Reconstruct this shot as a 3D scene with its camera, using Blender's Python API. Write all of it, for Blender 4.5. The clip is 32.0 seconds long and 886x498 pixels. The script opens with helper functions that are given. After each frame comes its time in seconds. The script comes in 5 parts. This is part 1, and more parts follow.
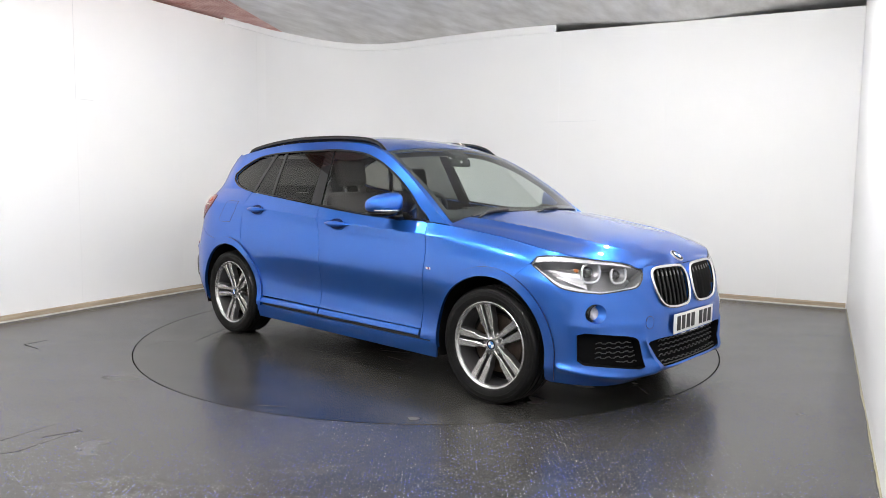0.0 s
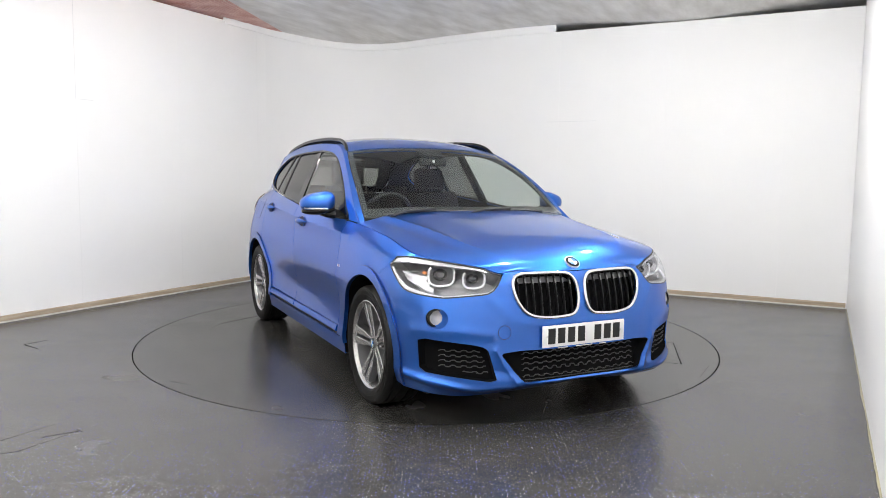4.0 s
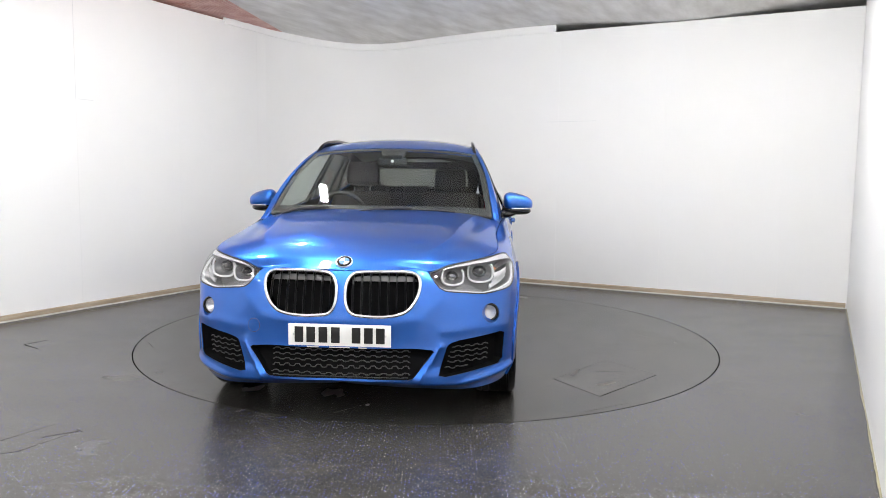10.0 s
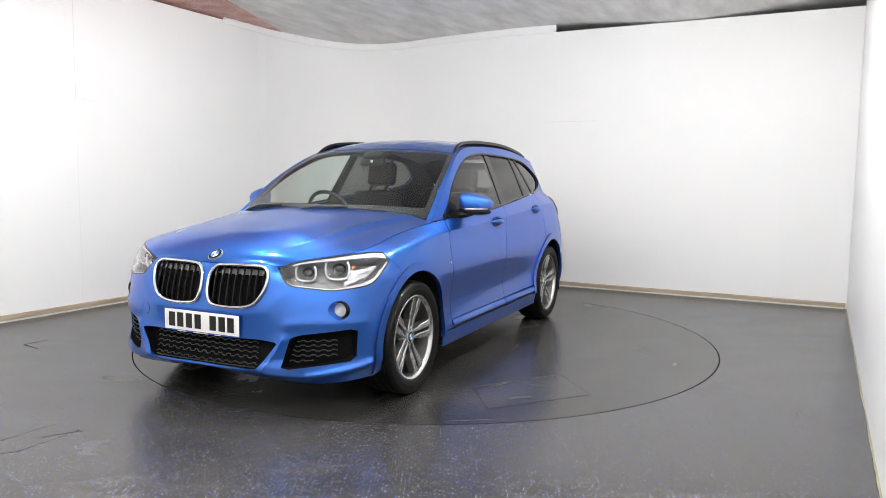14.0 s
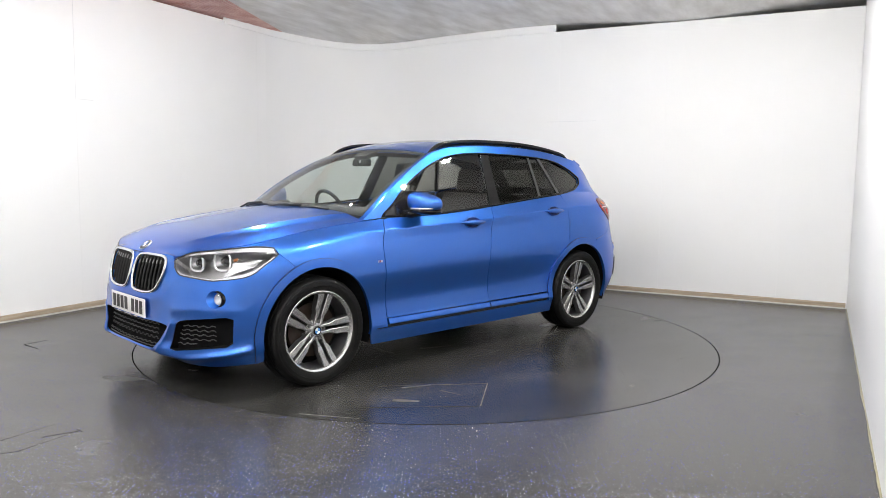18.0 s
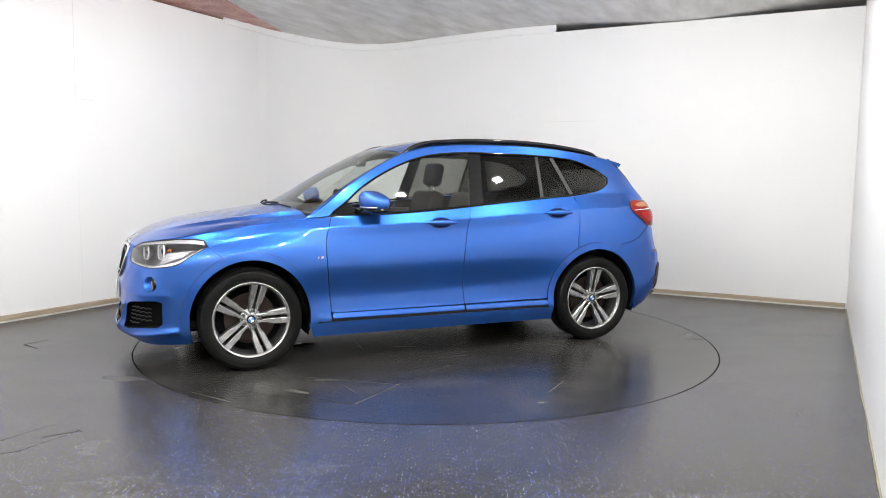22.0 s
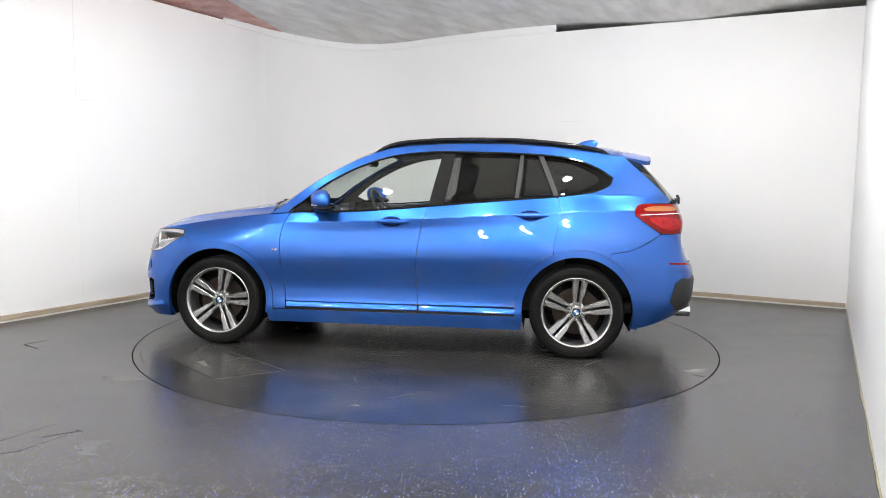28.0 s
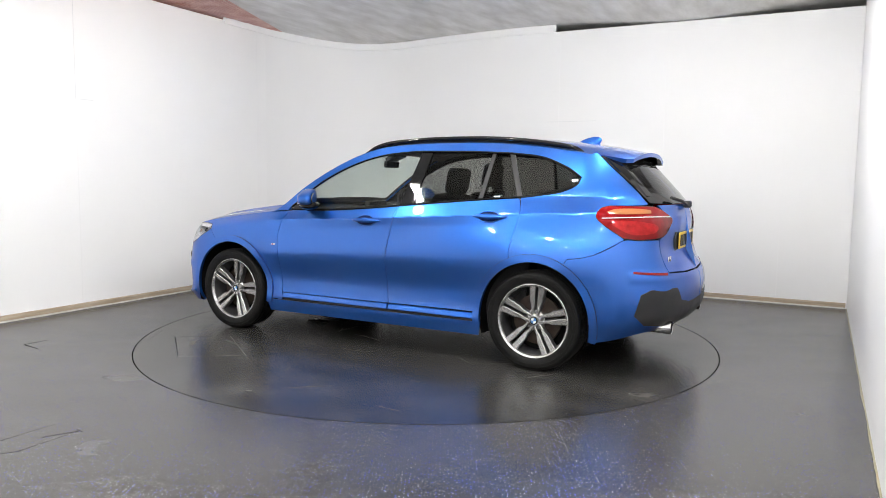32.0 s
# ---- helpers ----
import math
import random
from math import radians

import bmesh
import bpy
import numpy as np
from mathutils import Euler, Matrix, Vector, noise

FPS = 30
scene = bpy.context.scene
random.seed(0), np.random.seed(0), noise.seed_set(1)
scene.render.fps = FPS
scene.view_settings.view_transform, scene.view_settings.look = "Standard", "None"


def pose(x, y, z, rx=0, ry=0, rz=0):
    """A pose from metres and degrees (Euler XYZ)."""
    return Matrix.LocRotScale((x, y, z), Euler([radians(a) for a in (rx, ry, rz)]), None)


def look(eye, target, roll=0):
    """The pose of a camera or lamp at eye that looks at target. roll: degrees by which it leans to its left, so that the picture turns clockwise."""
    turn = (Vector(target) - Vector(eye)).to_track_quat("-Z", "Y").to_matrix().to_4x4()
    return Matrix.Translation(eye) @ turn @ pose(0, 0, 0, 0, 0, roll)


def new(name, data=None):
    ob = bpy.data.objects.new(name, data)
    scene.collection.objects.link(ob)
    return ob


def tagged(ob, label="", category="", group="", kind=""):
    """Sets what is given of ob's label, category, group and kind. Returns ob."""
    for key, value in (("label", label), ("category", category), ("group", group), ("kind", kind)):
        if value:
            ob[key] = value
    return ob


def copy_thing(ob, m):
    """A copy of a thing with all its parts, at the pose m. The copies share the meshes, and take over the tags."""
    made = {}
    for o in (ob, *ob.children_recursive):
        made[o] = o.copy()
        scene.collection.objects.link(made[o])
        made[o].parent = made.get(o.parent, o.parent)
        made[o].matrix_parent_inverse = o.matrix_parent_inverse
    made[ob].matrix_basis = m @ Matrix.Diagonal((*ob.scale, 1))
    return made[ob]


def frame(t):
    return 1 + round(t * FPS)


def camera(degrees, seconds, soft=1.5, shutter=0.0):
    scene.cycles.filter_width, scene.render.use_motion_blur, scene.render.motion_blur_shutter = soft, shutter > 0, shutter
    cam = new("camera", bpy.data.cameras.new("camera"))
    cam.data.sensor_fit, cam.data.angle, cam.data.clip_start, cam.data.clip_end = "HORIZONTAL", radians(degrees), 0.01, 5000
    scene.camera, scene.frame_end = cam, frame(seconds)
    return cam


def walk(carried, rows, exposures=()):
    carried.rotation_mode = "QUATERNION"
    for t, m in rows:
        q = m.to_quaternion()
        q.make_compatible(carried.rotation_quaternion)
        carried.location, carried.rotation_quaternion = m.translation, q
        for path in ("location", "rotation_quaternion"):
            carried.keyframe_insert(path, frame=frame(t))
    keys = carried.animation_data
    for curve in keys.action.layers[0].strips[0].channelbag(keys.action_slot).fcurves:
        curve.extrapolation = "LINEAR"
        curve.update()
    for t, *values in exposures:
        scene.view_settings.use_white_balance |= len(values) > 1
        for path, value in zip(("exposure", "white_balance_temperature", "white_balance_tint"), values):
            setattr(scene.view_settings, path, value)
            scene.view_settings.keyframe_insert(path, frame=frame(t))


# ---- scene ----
# ---- camera: on a tripod in the corner by the cladding wall ----
cam = camera(62.64, 32.0, soft=0.5)
EYE = (0.0, 0.0, 1.268)
AIM = (0.0, 10.0 * math.cos(radians(5.504)), 1.268 - 10.0 * math.sin(radians(5.504)))
walk(cam, [(0.0, look(EYE, AIM, 0.675)), (32.0, look(EYE, AIM, 0.675))])
scene.view_settings.exposure = 0.23

# turntable: centre, radius, and its even turn in degrees a second
CENTRE, RADIUS = (-0.109, 5.881), 2.2437
PLATFORM = (-0.1126, 5.9137)
START, RATE = 47.6, -5.19
# the car's wheelbase middle, ahead and left of the turntable's axis
AHEAD, ASIDE = 0.18, -0.23

# room plan: u runs along the back wall, v along the side walls
TURN = -27.4
ROOM = pose(0, 0, 0, 0, 0, TURN)
U0, U1, V0, V1, TOP, SLAB = -6.16, 0.29, -2.6, 8.38, 3.0, 3.09

# ---- world ----
world = bpy.data.worlds.new("world")
scene.world = world
world.use_nodes = True
world.node_tree.nodes["Background"].inputs["Color"].default_value = (0.02, 0.02, 0.022, 1)
world.node_tree.nodes["Background"].inputs["Strength"].default_value = 0.3

LEFT_JOINT, BACK_JOINT = 4.48, -1.60
# ---- materials ----
def material(name, color=(0.5, 0.5, 0.5), rough=0.5, metal=0.0, **extra):
    m = bpy.data.materials.new(name)
    m.use_nodes = True
    b = m.node_tree.nodes["Principled BSDF"]
    b.inputs["Base Color"].default_value = (*color, 1)
    b.inputs["Roughness"].default_value = rough
    b.inputs["Metallic"].default_value = metal
    for key, value in extra.items():
        b.inputs[key.replace("_", " ")].default_value = value
    return m


def nodes_of(m):
    t = m.node_tree
    return t, t.nodes, t.links, t.nodes["Principled BSDF"]


def ramp(t, source, stops):
    r = t.nodes.new("ShaderNodeValToRGB")
    e = r.color_ramp.elements
    while len(e) < len(stops):
        e.new(0.5)
    for item, (at, value) in zip(e, stops):
        item.position = at
        item.color = (*value, 1) if isinstance(value, tuple) else (value, value, value, 1)
    t.links.new(source, r.inputs["Fac"])
    return r.outputs["Color"]


def noise_at(t, scale, detail=4.0, rough=0.55, squash=None):
    n = t.nodes.new("ShaderNodeTexNoise")
    n.inputs["Scale"].default_value = scale
    n.inputs["Detail"].default_value = detail
    n.inputs["Roughness"].default_value = rough
    c = t.nodes.new("ShaderNodeTexCoord")
    if squash:
        mp = t.nodes.new("ShaderNodeMapping")
        mp.inputs["Scale"].default_value = squash
        t.links.new(c.outputs["Object"], mp.inputs["Vector"])
        t.links.new(mp.outputs["Vector"], n.inputs["Vector"])
    else:
        t.links.new(c.outputs["Object"], n.inputs["Vector"])
    return n.outputs["Fac"]


def bump(m, height, strength, distance):
    t, n, l, b = nodes_of(m)
    k = n.new("ShaderNodeBump")
    k.inputs["Strength"].default_value, k.inputs["Distance"].default_value = strength, distance
    l.new(height, k.inputs["Height"])
    l.new(k.outputs["Normal"], b.inputs["Normal"])


def mottled(m, scale, low, high, rough_low, rough_high, fine=60.0, depth=0.0006, squash=None):
    """Two scales of variation in colour and gloss, with a fine relief."""
    t, n, l, b = nodes_of(m)
    big = noise_at(t, scale, squash=squash)
    l.new(ramp(t, big, [(0.3, low), (0.7, high)]), b.inputs["Base Color"])
    small = noise_at(t, fine, 3.0)
    l.new(ramp(t, big, [(0.3, rough_low), (0.7, rough_high)]), b.inputs["Roughness"])
    bump(m, small, 0.4, depth)
    return m


wall_paint = mottled(material("wall_paint"), 0.9, (0.85, 0.85, 0.85), (0.88, 0.88, 0.878), 0.45, 0.6, 25.0, 0.0008)
closing_grey = mottled(material("closing_wall_grey"), 0.8, (0.62, 0.62, 0.625), (0.68, 0.68, 0.68), 0.5, 0.7, 25.0, 0.0008)
cladding = mottled(material("cladding"), 1.3, (0.78, 0.785, 0.79), (0.83, 0.83, 0.83), 0.30, 0.40, 30.0, 0.00002)
concrete = mottled(material("concrete"), 2.4, (0.70, 0.68, 0.645), (0.94, 0.93, 0.91), 0.8, 0.95, 9.0, 0.012, (2.2, 0.7, 1))
batten = mottled(material("batten_wood"), 3.0, (0.33, 0.26, 0.18), (0.50, 0.42, 0.32), 0.6, 0.8, 40.0, 0.001, (1, 1, 14))
filler = mottled(material("sealant"), 6.0, (0.26, 0.23, 0.14), (0.42, 0.38, 0.26), 0.3, 0.45, 30.0, 0.003)
oxide = mottled(material("red_oxide_steel"), 4.0, (0.58, 0.27, 0.22), (0.82, 0.60, 0.54), 0.5, 0.75, 30.0, 0.001)
# near-black: shade in gaps, wells and recesses put into colour; rail web too
dark_gap = material("dark_gap", (0.004, 0.004, 0.0045), 0.9, Specular_IOR_Level=0.08)
pale_bead = mottled(material("pale_filler"), 7.0, (0.52, 0.50, 0.45), (0.68, 0.66, 0.62), 0.6, 0.8, 40.0, 0.001)
# ---- car materials ----
def paint_blue():
    m = material("blue_metallic_paint", (0.013, 0.13, 0.58), 0.285, 0.88, Coat_Weight=1.0, Coat_Roughness=0.012, Coat_IOR=1.5, Specular_Tint=(0.20, 0.42, 0.95, 1))
    t, n, l, b = nodes_of(m)
    v = t.nodes.new("ShaderNodeTexVoronoi")
    v.inputs["Scale"].default_value = 900.0
    c = t.nodes.new("ShaderNodeTexCoord")
    l.new(c.outputs["Object"], v.inputs["Vector"])
    s = t.nodes.new("ShaderNodeSeparateColor")
    l.new(v.outputs["Color"], s.inputs["Color"])
    l.new(ramp(t, s.outputs[0], [(0.0, (0.018, 0.114, 0.47)), (0.8, (0.021, 0.126, 0.52)), (1.0, (0.032, 0.153, 0.56))]), b.inputs["Base Color"])
    return m


def glass(name, tint, strength):
    """Thin tinted pane: part clear, with a mirror-like face."""
    m = bpy.data.materials.new(name)
    m.use_nodes = True
    t = m.node_tree
    t.nodes.clear()
    out = t.nodes.new("ShaderNodeOutputMaterial")
    clear = t.nodes.new("ShaderNodeBsdfTransparent")
    clear.inputs["Color"].default_value = (*tint, 1)
    shine = t.nodes.new("ShaderNodeBsdfGlossy")
    shine.inputs["Roughness"].default_value = 0.01
    facing = t.nodes.new("ShaderNodeLayerWeight")
    facing.inputs["Blend"].default_value = 0.5
    power = t.nodes.new("ShaderNodeMath")
    power.operation = "POWER"
    power.inputs[1].default_value = 4.5
    fres = t.nodes.new("ShaderNodeMath")
    fres.operation = "MULTIPLY_ADD"
    fres.use_clamp = True
    fres.inputs[1].default_value, fres.inputs[2].default_value = 0.95, strength
    t.links.new(facing.outputs["Facing"], power.inputs[0])
    t.links.new(power.outputs[0], fres.inputs[0])
    mx = t.nodes.new("ShaderNodeMixShader")
    t.links.new(fres.outputs[0], mx.inputs[0])
    t.links.new(clear.outputs[0], mx.inputs[1])
    t.links.new(shine.outputs[0], mx.inputs[2])
    t.links.new(mx.outputs[0], out.inputs["Surface"])
    return m


def inner_face():
    """The room side of a pane, whose tint and shine sit on its outer face."""
    m = bpy.data.materials.new("glass_inner_face")
    m.use_nodes = True
    t = m.node_tree
    t.nodes.clear()
    clear = t.nodes.new("ShaderNodeBsdfTransparent")
    t.links.new(clear.outputs[0], t.nodes.new("ShaderNodeOutputMaterial").inputs["Surface"])
    return m


blue = paint_blue()
glass_back = inner_face()
black_gloss = material("gloss_black_trim", (0.004, 0.004, 0.0045), 0.02, Specular_IOR_Level=0.40)
black_plastic = mottled(material("black_plastic"), 9.0, (0.012, 0.012, 0.013), (0.018, 0.018, 0.019), 0.45, 0.6, 400.0, 0.0004)
slat_black = material("satin_black_slat", (0.006, 0.006, 0.0065), 0.32, Specular_IOR_Level=0.35)
flap_sheen = material("grey_flap_sheen", (0.11, 0.11, 0.115), 0.35)
mesh_edge = material("mesh_grey_plastic", (0.035, 0.035, 0.036), 0.35)
lining_dark = mottled(material("dark_lining"), 6.0, (0.009, 0.009, 0.0095), (0.015, 0.015, 0.0155), 0.8, 0.95, 90.0, 0.0005)
headliner = material("grey_headliner", (0.20, 0.20, 0.20), 0.95)
seat_cloth = mottled(material("dark_seat_cloth"), 12.0, (0.0125, 0.0095, 0.0085), (0.021, 0.016, 0.015), 0.75, 0.9, 350.0, 0.0006)
chrome = material("chrome", (0.78, 0.79, 0.80), 0.06, 1.0)
satin = material("satin_aluminium", (0.62, 0.62, 0.63), 0.28, 1.0)
spoke_metal = material("machined_alloy", (0.47, 0.465, 0.46), 0.27, 0.88)
alloy_dark = material("dark_grey_alloy", (0.18, 0.18, 0.185), 0.35, 0.8)
rubber = mottled(material("tyre_rubber"), 8.0, (0.003, 0.003, 0.003), (0.006, 0.006, 0.0058), 0.55, 0.72, 120.0, 0.0006)
rubber.node_tree.nodes["Principled BSDF"].inputs["Specular IOR Level"].default_value = 0.13
rubber.node_tree.nodes["Principled BSDF"].inputs["Coat Weight"].default_value = 0.22
rubber.node_tree.nodes["Principled BSDF"].inputs["Coat Roughness"].default_value = 0.10
rust = mottled(material("rusty_brake_disc"), 16.0, (0.028, 0.015, 0.009), (0.045, 0.036, 0.029), 0.35, 0.6, 90.0, 0.0006)
rust.node_tree.nodes["Principled BSDF"].inputs["Metallic"].default_value = 0.6
clear_glass = glass("clear_glass", (0.885, 0.92, 0.893), 0.055)
screen_glass = glass("screen_glass", (0.74, 0.81, 0.775), 0.026)
tinted_glass = glass("privacy_glass", (0.235, 0.235, 0.22), 0.024)
lamp_cover = glass("lamp_cover", (0.94, 0.94, 0.96), 0.05)
red_lens = mottled(material("red_lamp_lens", (0.3, 0.004, 0.006), 0.08, Specular_IOR_Level=0.25), 16.0, (0.15, 0.0015, 0.002), (0.24, 0.003, 0.004), 0.03, 0.05, 60.0, 0.00001)
red_lit = mottled(material("lit_red_lens", (0.55, 0.012, 0.014), 0.06, Specular_IOR_Level=0.25), 30.0, (0.26, 0.004, 0.005), (0.46, 0.010, 0.012), 0.05, 0.08, 90.0, 0.00005)
amber_lens = material("amber_lamp_lens", (0.36, 0.13, 0.045), 0.08, Specular_IOR_Level=0.35)
plate_white = material("white_reflective_plate", (0.78, 0.78, 0.77), 0.35)
plate_yellow = material("yellow_reflective_plate", (0.72, 0.52, 0.06), 0.35)
ink_black = material("black_ink", (0.008, 0.008, 0.008), 0.4)
badge_blue = material("badge_blue", (0.03, 0.16, 0.45), 0.35)
badge_white = material("badge_white", (0.7, 0.7, 0.7), 0.35)
lamp_inner = material("lamp_housing_grey", (0.26, 0.26, 0.265), 0.35, 0.5)
lamp_ring = material("lamp_ring_clear", (0.66, 0.67, 0.69), 0.2, 0.0)
cup_shade = material("handle_shade_blue", (0.003, 0.014, 0.08), 0.4, 0.2, Specular_IOR_Level=0.1)
badge_violet = material("badge_violet", (0.05, 0.03, 0.25), 0.3)
badge_red = material("badge_red", (0.25, 0.03, 0.05), 0.3)
lamp_chrome = material("lamp_bright_trim", (0.66, 0.66, 0.67), 0.25, 0.5)
lamp_bezel = material("lamp_bezel_grey", (0.36, 0.36, 0.37), 0.30, 0.8)
lamp_lens = material("projector_lens", (0.03, 0.03, 0.035), 0.04, Coat_Weight=1.0)
bright_trim = material("bright_trim", (0.70, 0.70, 0.71), 0.14, 1.0)
# ---- mesh helpers ----
def finish(ob, smooth=False, angle=None):
    me = ob.data
    if smooth:
        me.polygons.foreach_set("use_smooth", [True] * len(me.polygons))
        if angle:
            me.set_sharp_from_angle(angle=radians(angle))
    return ob


def part(name, bm, mat, parent=None, label="", smooth=False, angle=None):
    me = bpy.data.meshes.new(name)
    bm.to_mesh(me)
    bm.free()
    me.materials.append(mat)
    ob = new(name, me)
    if parent:
        ob.parent = parent
    if label:
        ob["label"] = label
    return finish(ob, smooth, angle)


def box(bm, x0, x1, y0, y1, z0, z1, bevel=0.0, segments=2):
    r = bmesh.ops.create_cube(bm, size=1.0, matrix=Matrix.Translation(((x0 + x1) / 2, (y0 + y1) / 2, (z0 + z1) / 2)) @ Matrix.Diagonal((x1 - x0, y1 - y0, z1 - z0, 1)))
    if bevel:
        edges = list({e for v in r["verts"] for e in v.link_edges})
        bmesh.ops.bevel(bm, geom=edges, offset=bevel, segments=segments, affect="EDGES", profile=0.5)
    return bm


def boxed(*a, **k):
    return box(bmesh.new(), *a, **k)


def sweep(path, section, closed=False, flip=False):
    """A bmesh: a section of (across, up) pairs carried along a level plan path of (x, y, z)."""
    bm = bmesh.new()
    rings, n = [], len(path)
    for i, p in enumerate(path):
        a, b = Vector(path[max(i - 1, 0)]), Vector(path[min(i + 1, n - 1)])
        if closed:
            a, b = Vector(path[i - 1]), Vector(path[(i + 1) % n])
        d = (b - a).normalized()
        side = Vector((d.y, -d.x, 0)).normalized()
        rings.append([bm.verts.new(Vector(p) + side * s + Vector((0, 0, h))) for s, h in section])
    m = len(section)
    for i in range(n if closed else n - 1):
        for j in range(m):
            bm.faces.new((rings[i][j], rings[(i + 1) % n][j], rings[(i + 1) % n][(j + 1) % m], rings[i][(j + 1) % m]))
    if not closed:
        bm.faces.new(rings[0])
        bm.faces.new(rings[-1][::-1])
    bmesh.ops.recalc_face_normals(bm, faces=bm.faces)
    return bm


def tube_between(a, b, w0, w1, n=8):
    """A tapering half-round bar from a to b."""
    bm = bmesh.new()
    d = (b - a).normalized()
    s = Vector((d.y, -d.x, 0))
    ends = [[bm.verts.new(p + s * (w * math.cos(t)) - Vector((0, 0, w * 0.7 * math.sin(t)))) for t in np.linspace(0, math.pi, n)] for p, w in ((a, w0), (b, w1))]
    for i in range(n - 1):
        bm.faces.new((ends[0][i], ends[0][i + 1], ends[1][i + 1], ends[1][i]))
    bmesh.ops.recalc_face_normals(bm, faces=bm.faces)
    return bm


def placed(ob, m=ROOM):
    ob.matrix_world = m
    return ob


# ---- floor and turntable ----
def speckled_floor(name, keep, tones, dull=0.0):
    m = material(name, (0.055, 0.055, 0.058), 0.3, Specular_IOR_Level=0.42)
    t, n, l, b = nodes_of(m)
    big = noise_at(t, 0.8, 3.0)
    scuff = noise_at(t, 2.2, 2.5, 0.5, (1, 1.8, 1))
    mix = t.nodes.new("ShaderNodeMath")
    mix.operation = "MULTIPLY_ADD"
    half = t.nodes.new("ShaderNodeMath")
    half.operation = "MULTIPLY"
    half.inputs[1].default_value = 0.5
    l.new(big, half.inputs[0])
    l.new(scuff, mix.inputs[0])
    mix.inputs[1].default_value = 0.5
    l.new(half.outputs[0], mix.inputs[2])
    base = ramp(t, mix.outputs[0], [(at, (k, k * 0.955, k * 0.895)) for at, k in tones])
    co = t.nodes.new("ShaderNodeTexCoord")
    last = base
    for scale, edge, tint in ((55.0, 0.088, (0.68, 0.68, 0.75)), (62.0, 0.135, (0.10, 0.12, 0.58)), (80.0, 0.12, (0.25, 0.25, 0.29))):
        v = t.nodes.new("ShaderNodeTexVoronoi")
        v.voronoi_dimensions = "2D"
        v.inputs["Scale"].default_value = scale
        l.new(co.outputs["Object"], v.inputs["Vector"])
        dot = ramp(t, v.outputs["Distance"], [(edge, 1.0), (edge + 0.05, 0.0)])
        pick = t.nodes.new("ShaderNodeSeparateColor")
        l.new(v.outputs["Color"], pick.inputs["Color"])
        some = ramp(t, pick.outputs[0], [(keep, 0.0), (keep + 0.04, 1.0)])
        both = t.nodes.new("ShaderNodeMath")
        both.operation = "MULTIPLY"
        l.new(dot, both.inputs[0])
        l.new(some, both.inputs[1])
        mx = t.nodes.new("ShaderNodeMix")
        mx.data_type = "RGBA"
        l.new(both.outputs[0], mx.inputs["Factor"])
        l.new(last, mx.inputs["A"])
        mx.inputs["B"].default_value = (*tint, 1)
        last = mx.outputs["Result"]
    l.new(last, b.inputs["Base Color"])
    l.new(ramp(t, mix.outputs[0], [(0.25, 0.21 + dull), (0.75, 0.29 + dull * 2)]), b.inputs["Roughness"])
    fine = noise_at(t, 160.0, 2.0)
    bump(m, fine, 0.25, 0.0006)
    return m


floor_vinyl = speckled_floor("floor_vinyl", 0.80, [(0.25, 0.034), (0.50, 0.048), (0.78, 0.066)])
disc_vinyl = speckled_floor("disc_vinyl", 0.99, [(0.30, 0.015), (0.50, 0.032), (0.70, 0.078)])
GAP = 0.009
bm = bmesh.new()
corner = [ROOM @ Vector((u, v, 0)) for u, v in ((U0 - 0.3, V0 - 0.3), (U1 + 0.3, V0 - 0.3), (U1 + 0.3, V1 + 0.3), (U0 - 0.3, V1 + 0.3))]
outer = [bm.verts.new(p) for p in corner]
ring = [bm.verts.new((PLATFORM[0] + (RADIUS + GAP) * math.cos(a), PLATFORM[1] + (RADIUS + GAP) * math.sin(a), 0)) for a in np.linspace(0, 2 * math.pi, 128, endpoint=False)]
edges = [bm.edges.new((loop[i], loop[(i + 1) % len(loop)])) for loop in (outer, ring) for i in range(len(loop))]
bmesh.ops.triangle_fill(bm, edges=edges, use_beauty=True)
bmesh.ops.recalc_face_normals(bm, faces=bm.faces)
if sum(f.normal.z for f in bm.faces) < 0:
    bmesh.ops.reverse_faces(bm, faces=bm.faces)
rim = [e for e in bm.edges if e.is_boundary and all((v.co.xy - Vector(PLATFORM)).length < RADIUS + 0.1 for v in e.verts)]
low = bmesh.ops.extrude_edge_only(bm, edges=rim)
bmesh.ops.translate(bm, verts=[v for v in low["geom"] if isinstance(v, bmesh.types.BMVert)], vec=(0, 0, -0.05))
floor = tagged(part("floor", bm, floor_vinyl), "dark grey speckled safety vinyl floor with scuffs", "floor", kind="structure")

bm = bmesh.new()
bmesh.ops.create_cone(bm, cap_ends=True, segments=128, radius1=RADIUS + 0.3, radius2=RADIUS + 0.3, depth=0.02, matrix=Matrix.Translation((*PLATFORM, -0.072)))
tagged(part("turntable_pit", bm, dark_gap), "dark recess under the turning platform", "floor", kind="structure")

turntable = tagged(new("turntable"), "round car turntable covered in worn dark speckled vinyl", "turntable")
turntable.location = (*PLATFORM, 0)
bm = bmesh.new()
bmesh.ops.create_cone(bm, cap_ends=True, segments=128, radius1=RADIUS, radius2=RADIUS, depth=0.05, matrix=Matrix.Translation((0, 0, -0.025)))
part("platform", bm, disc_vinyl, turntable)

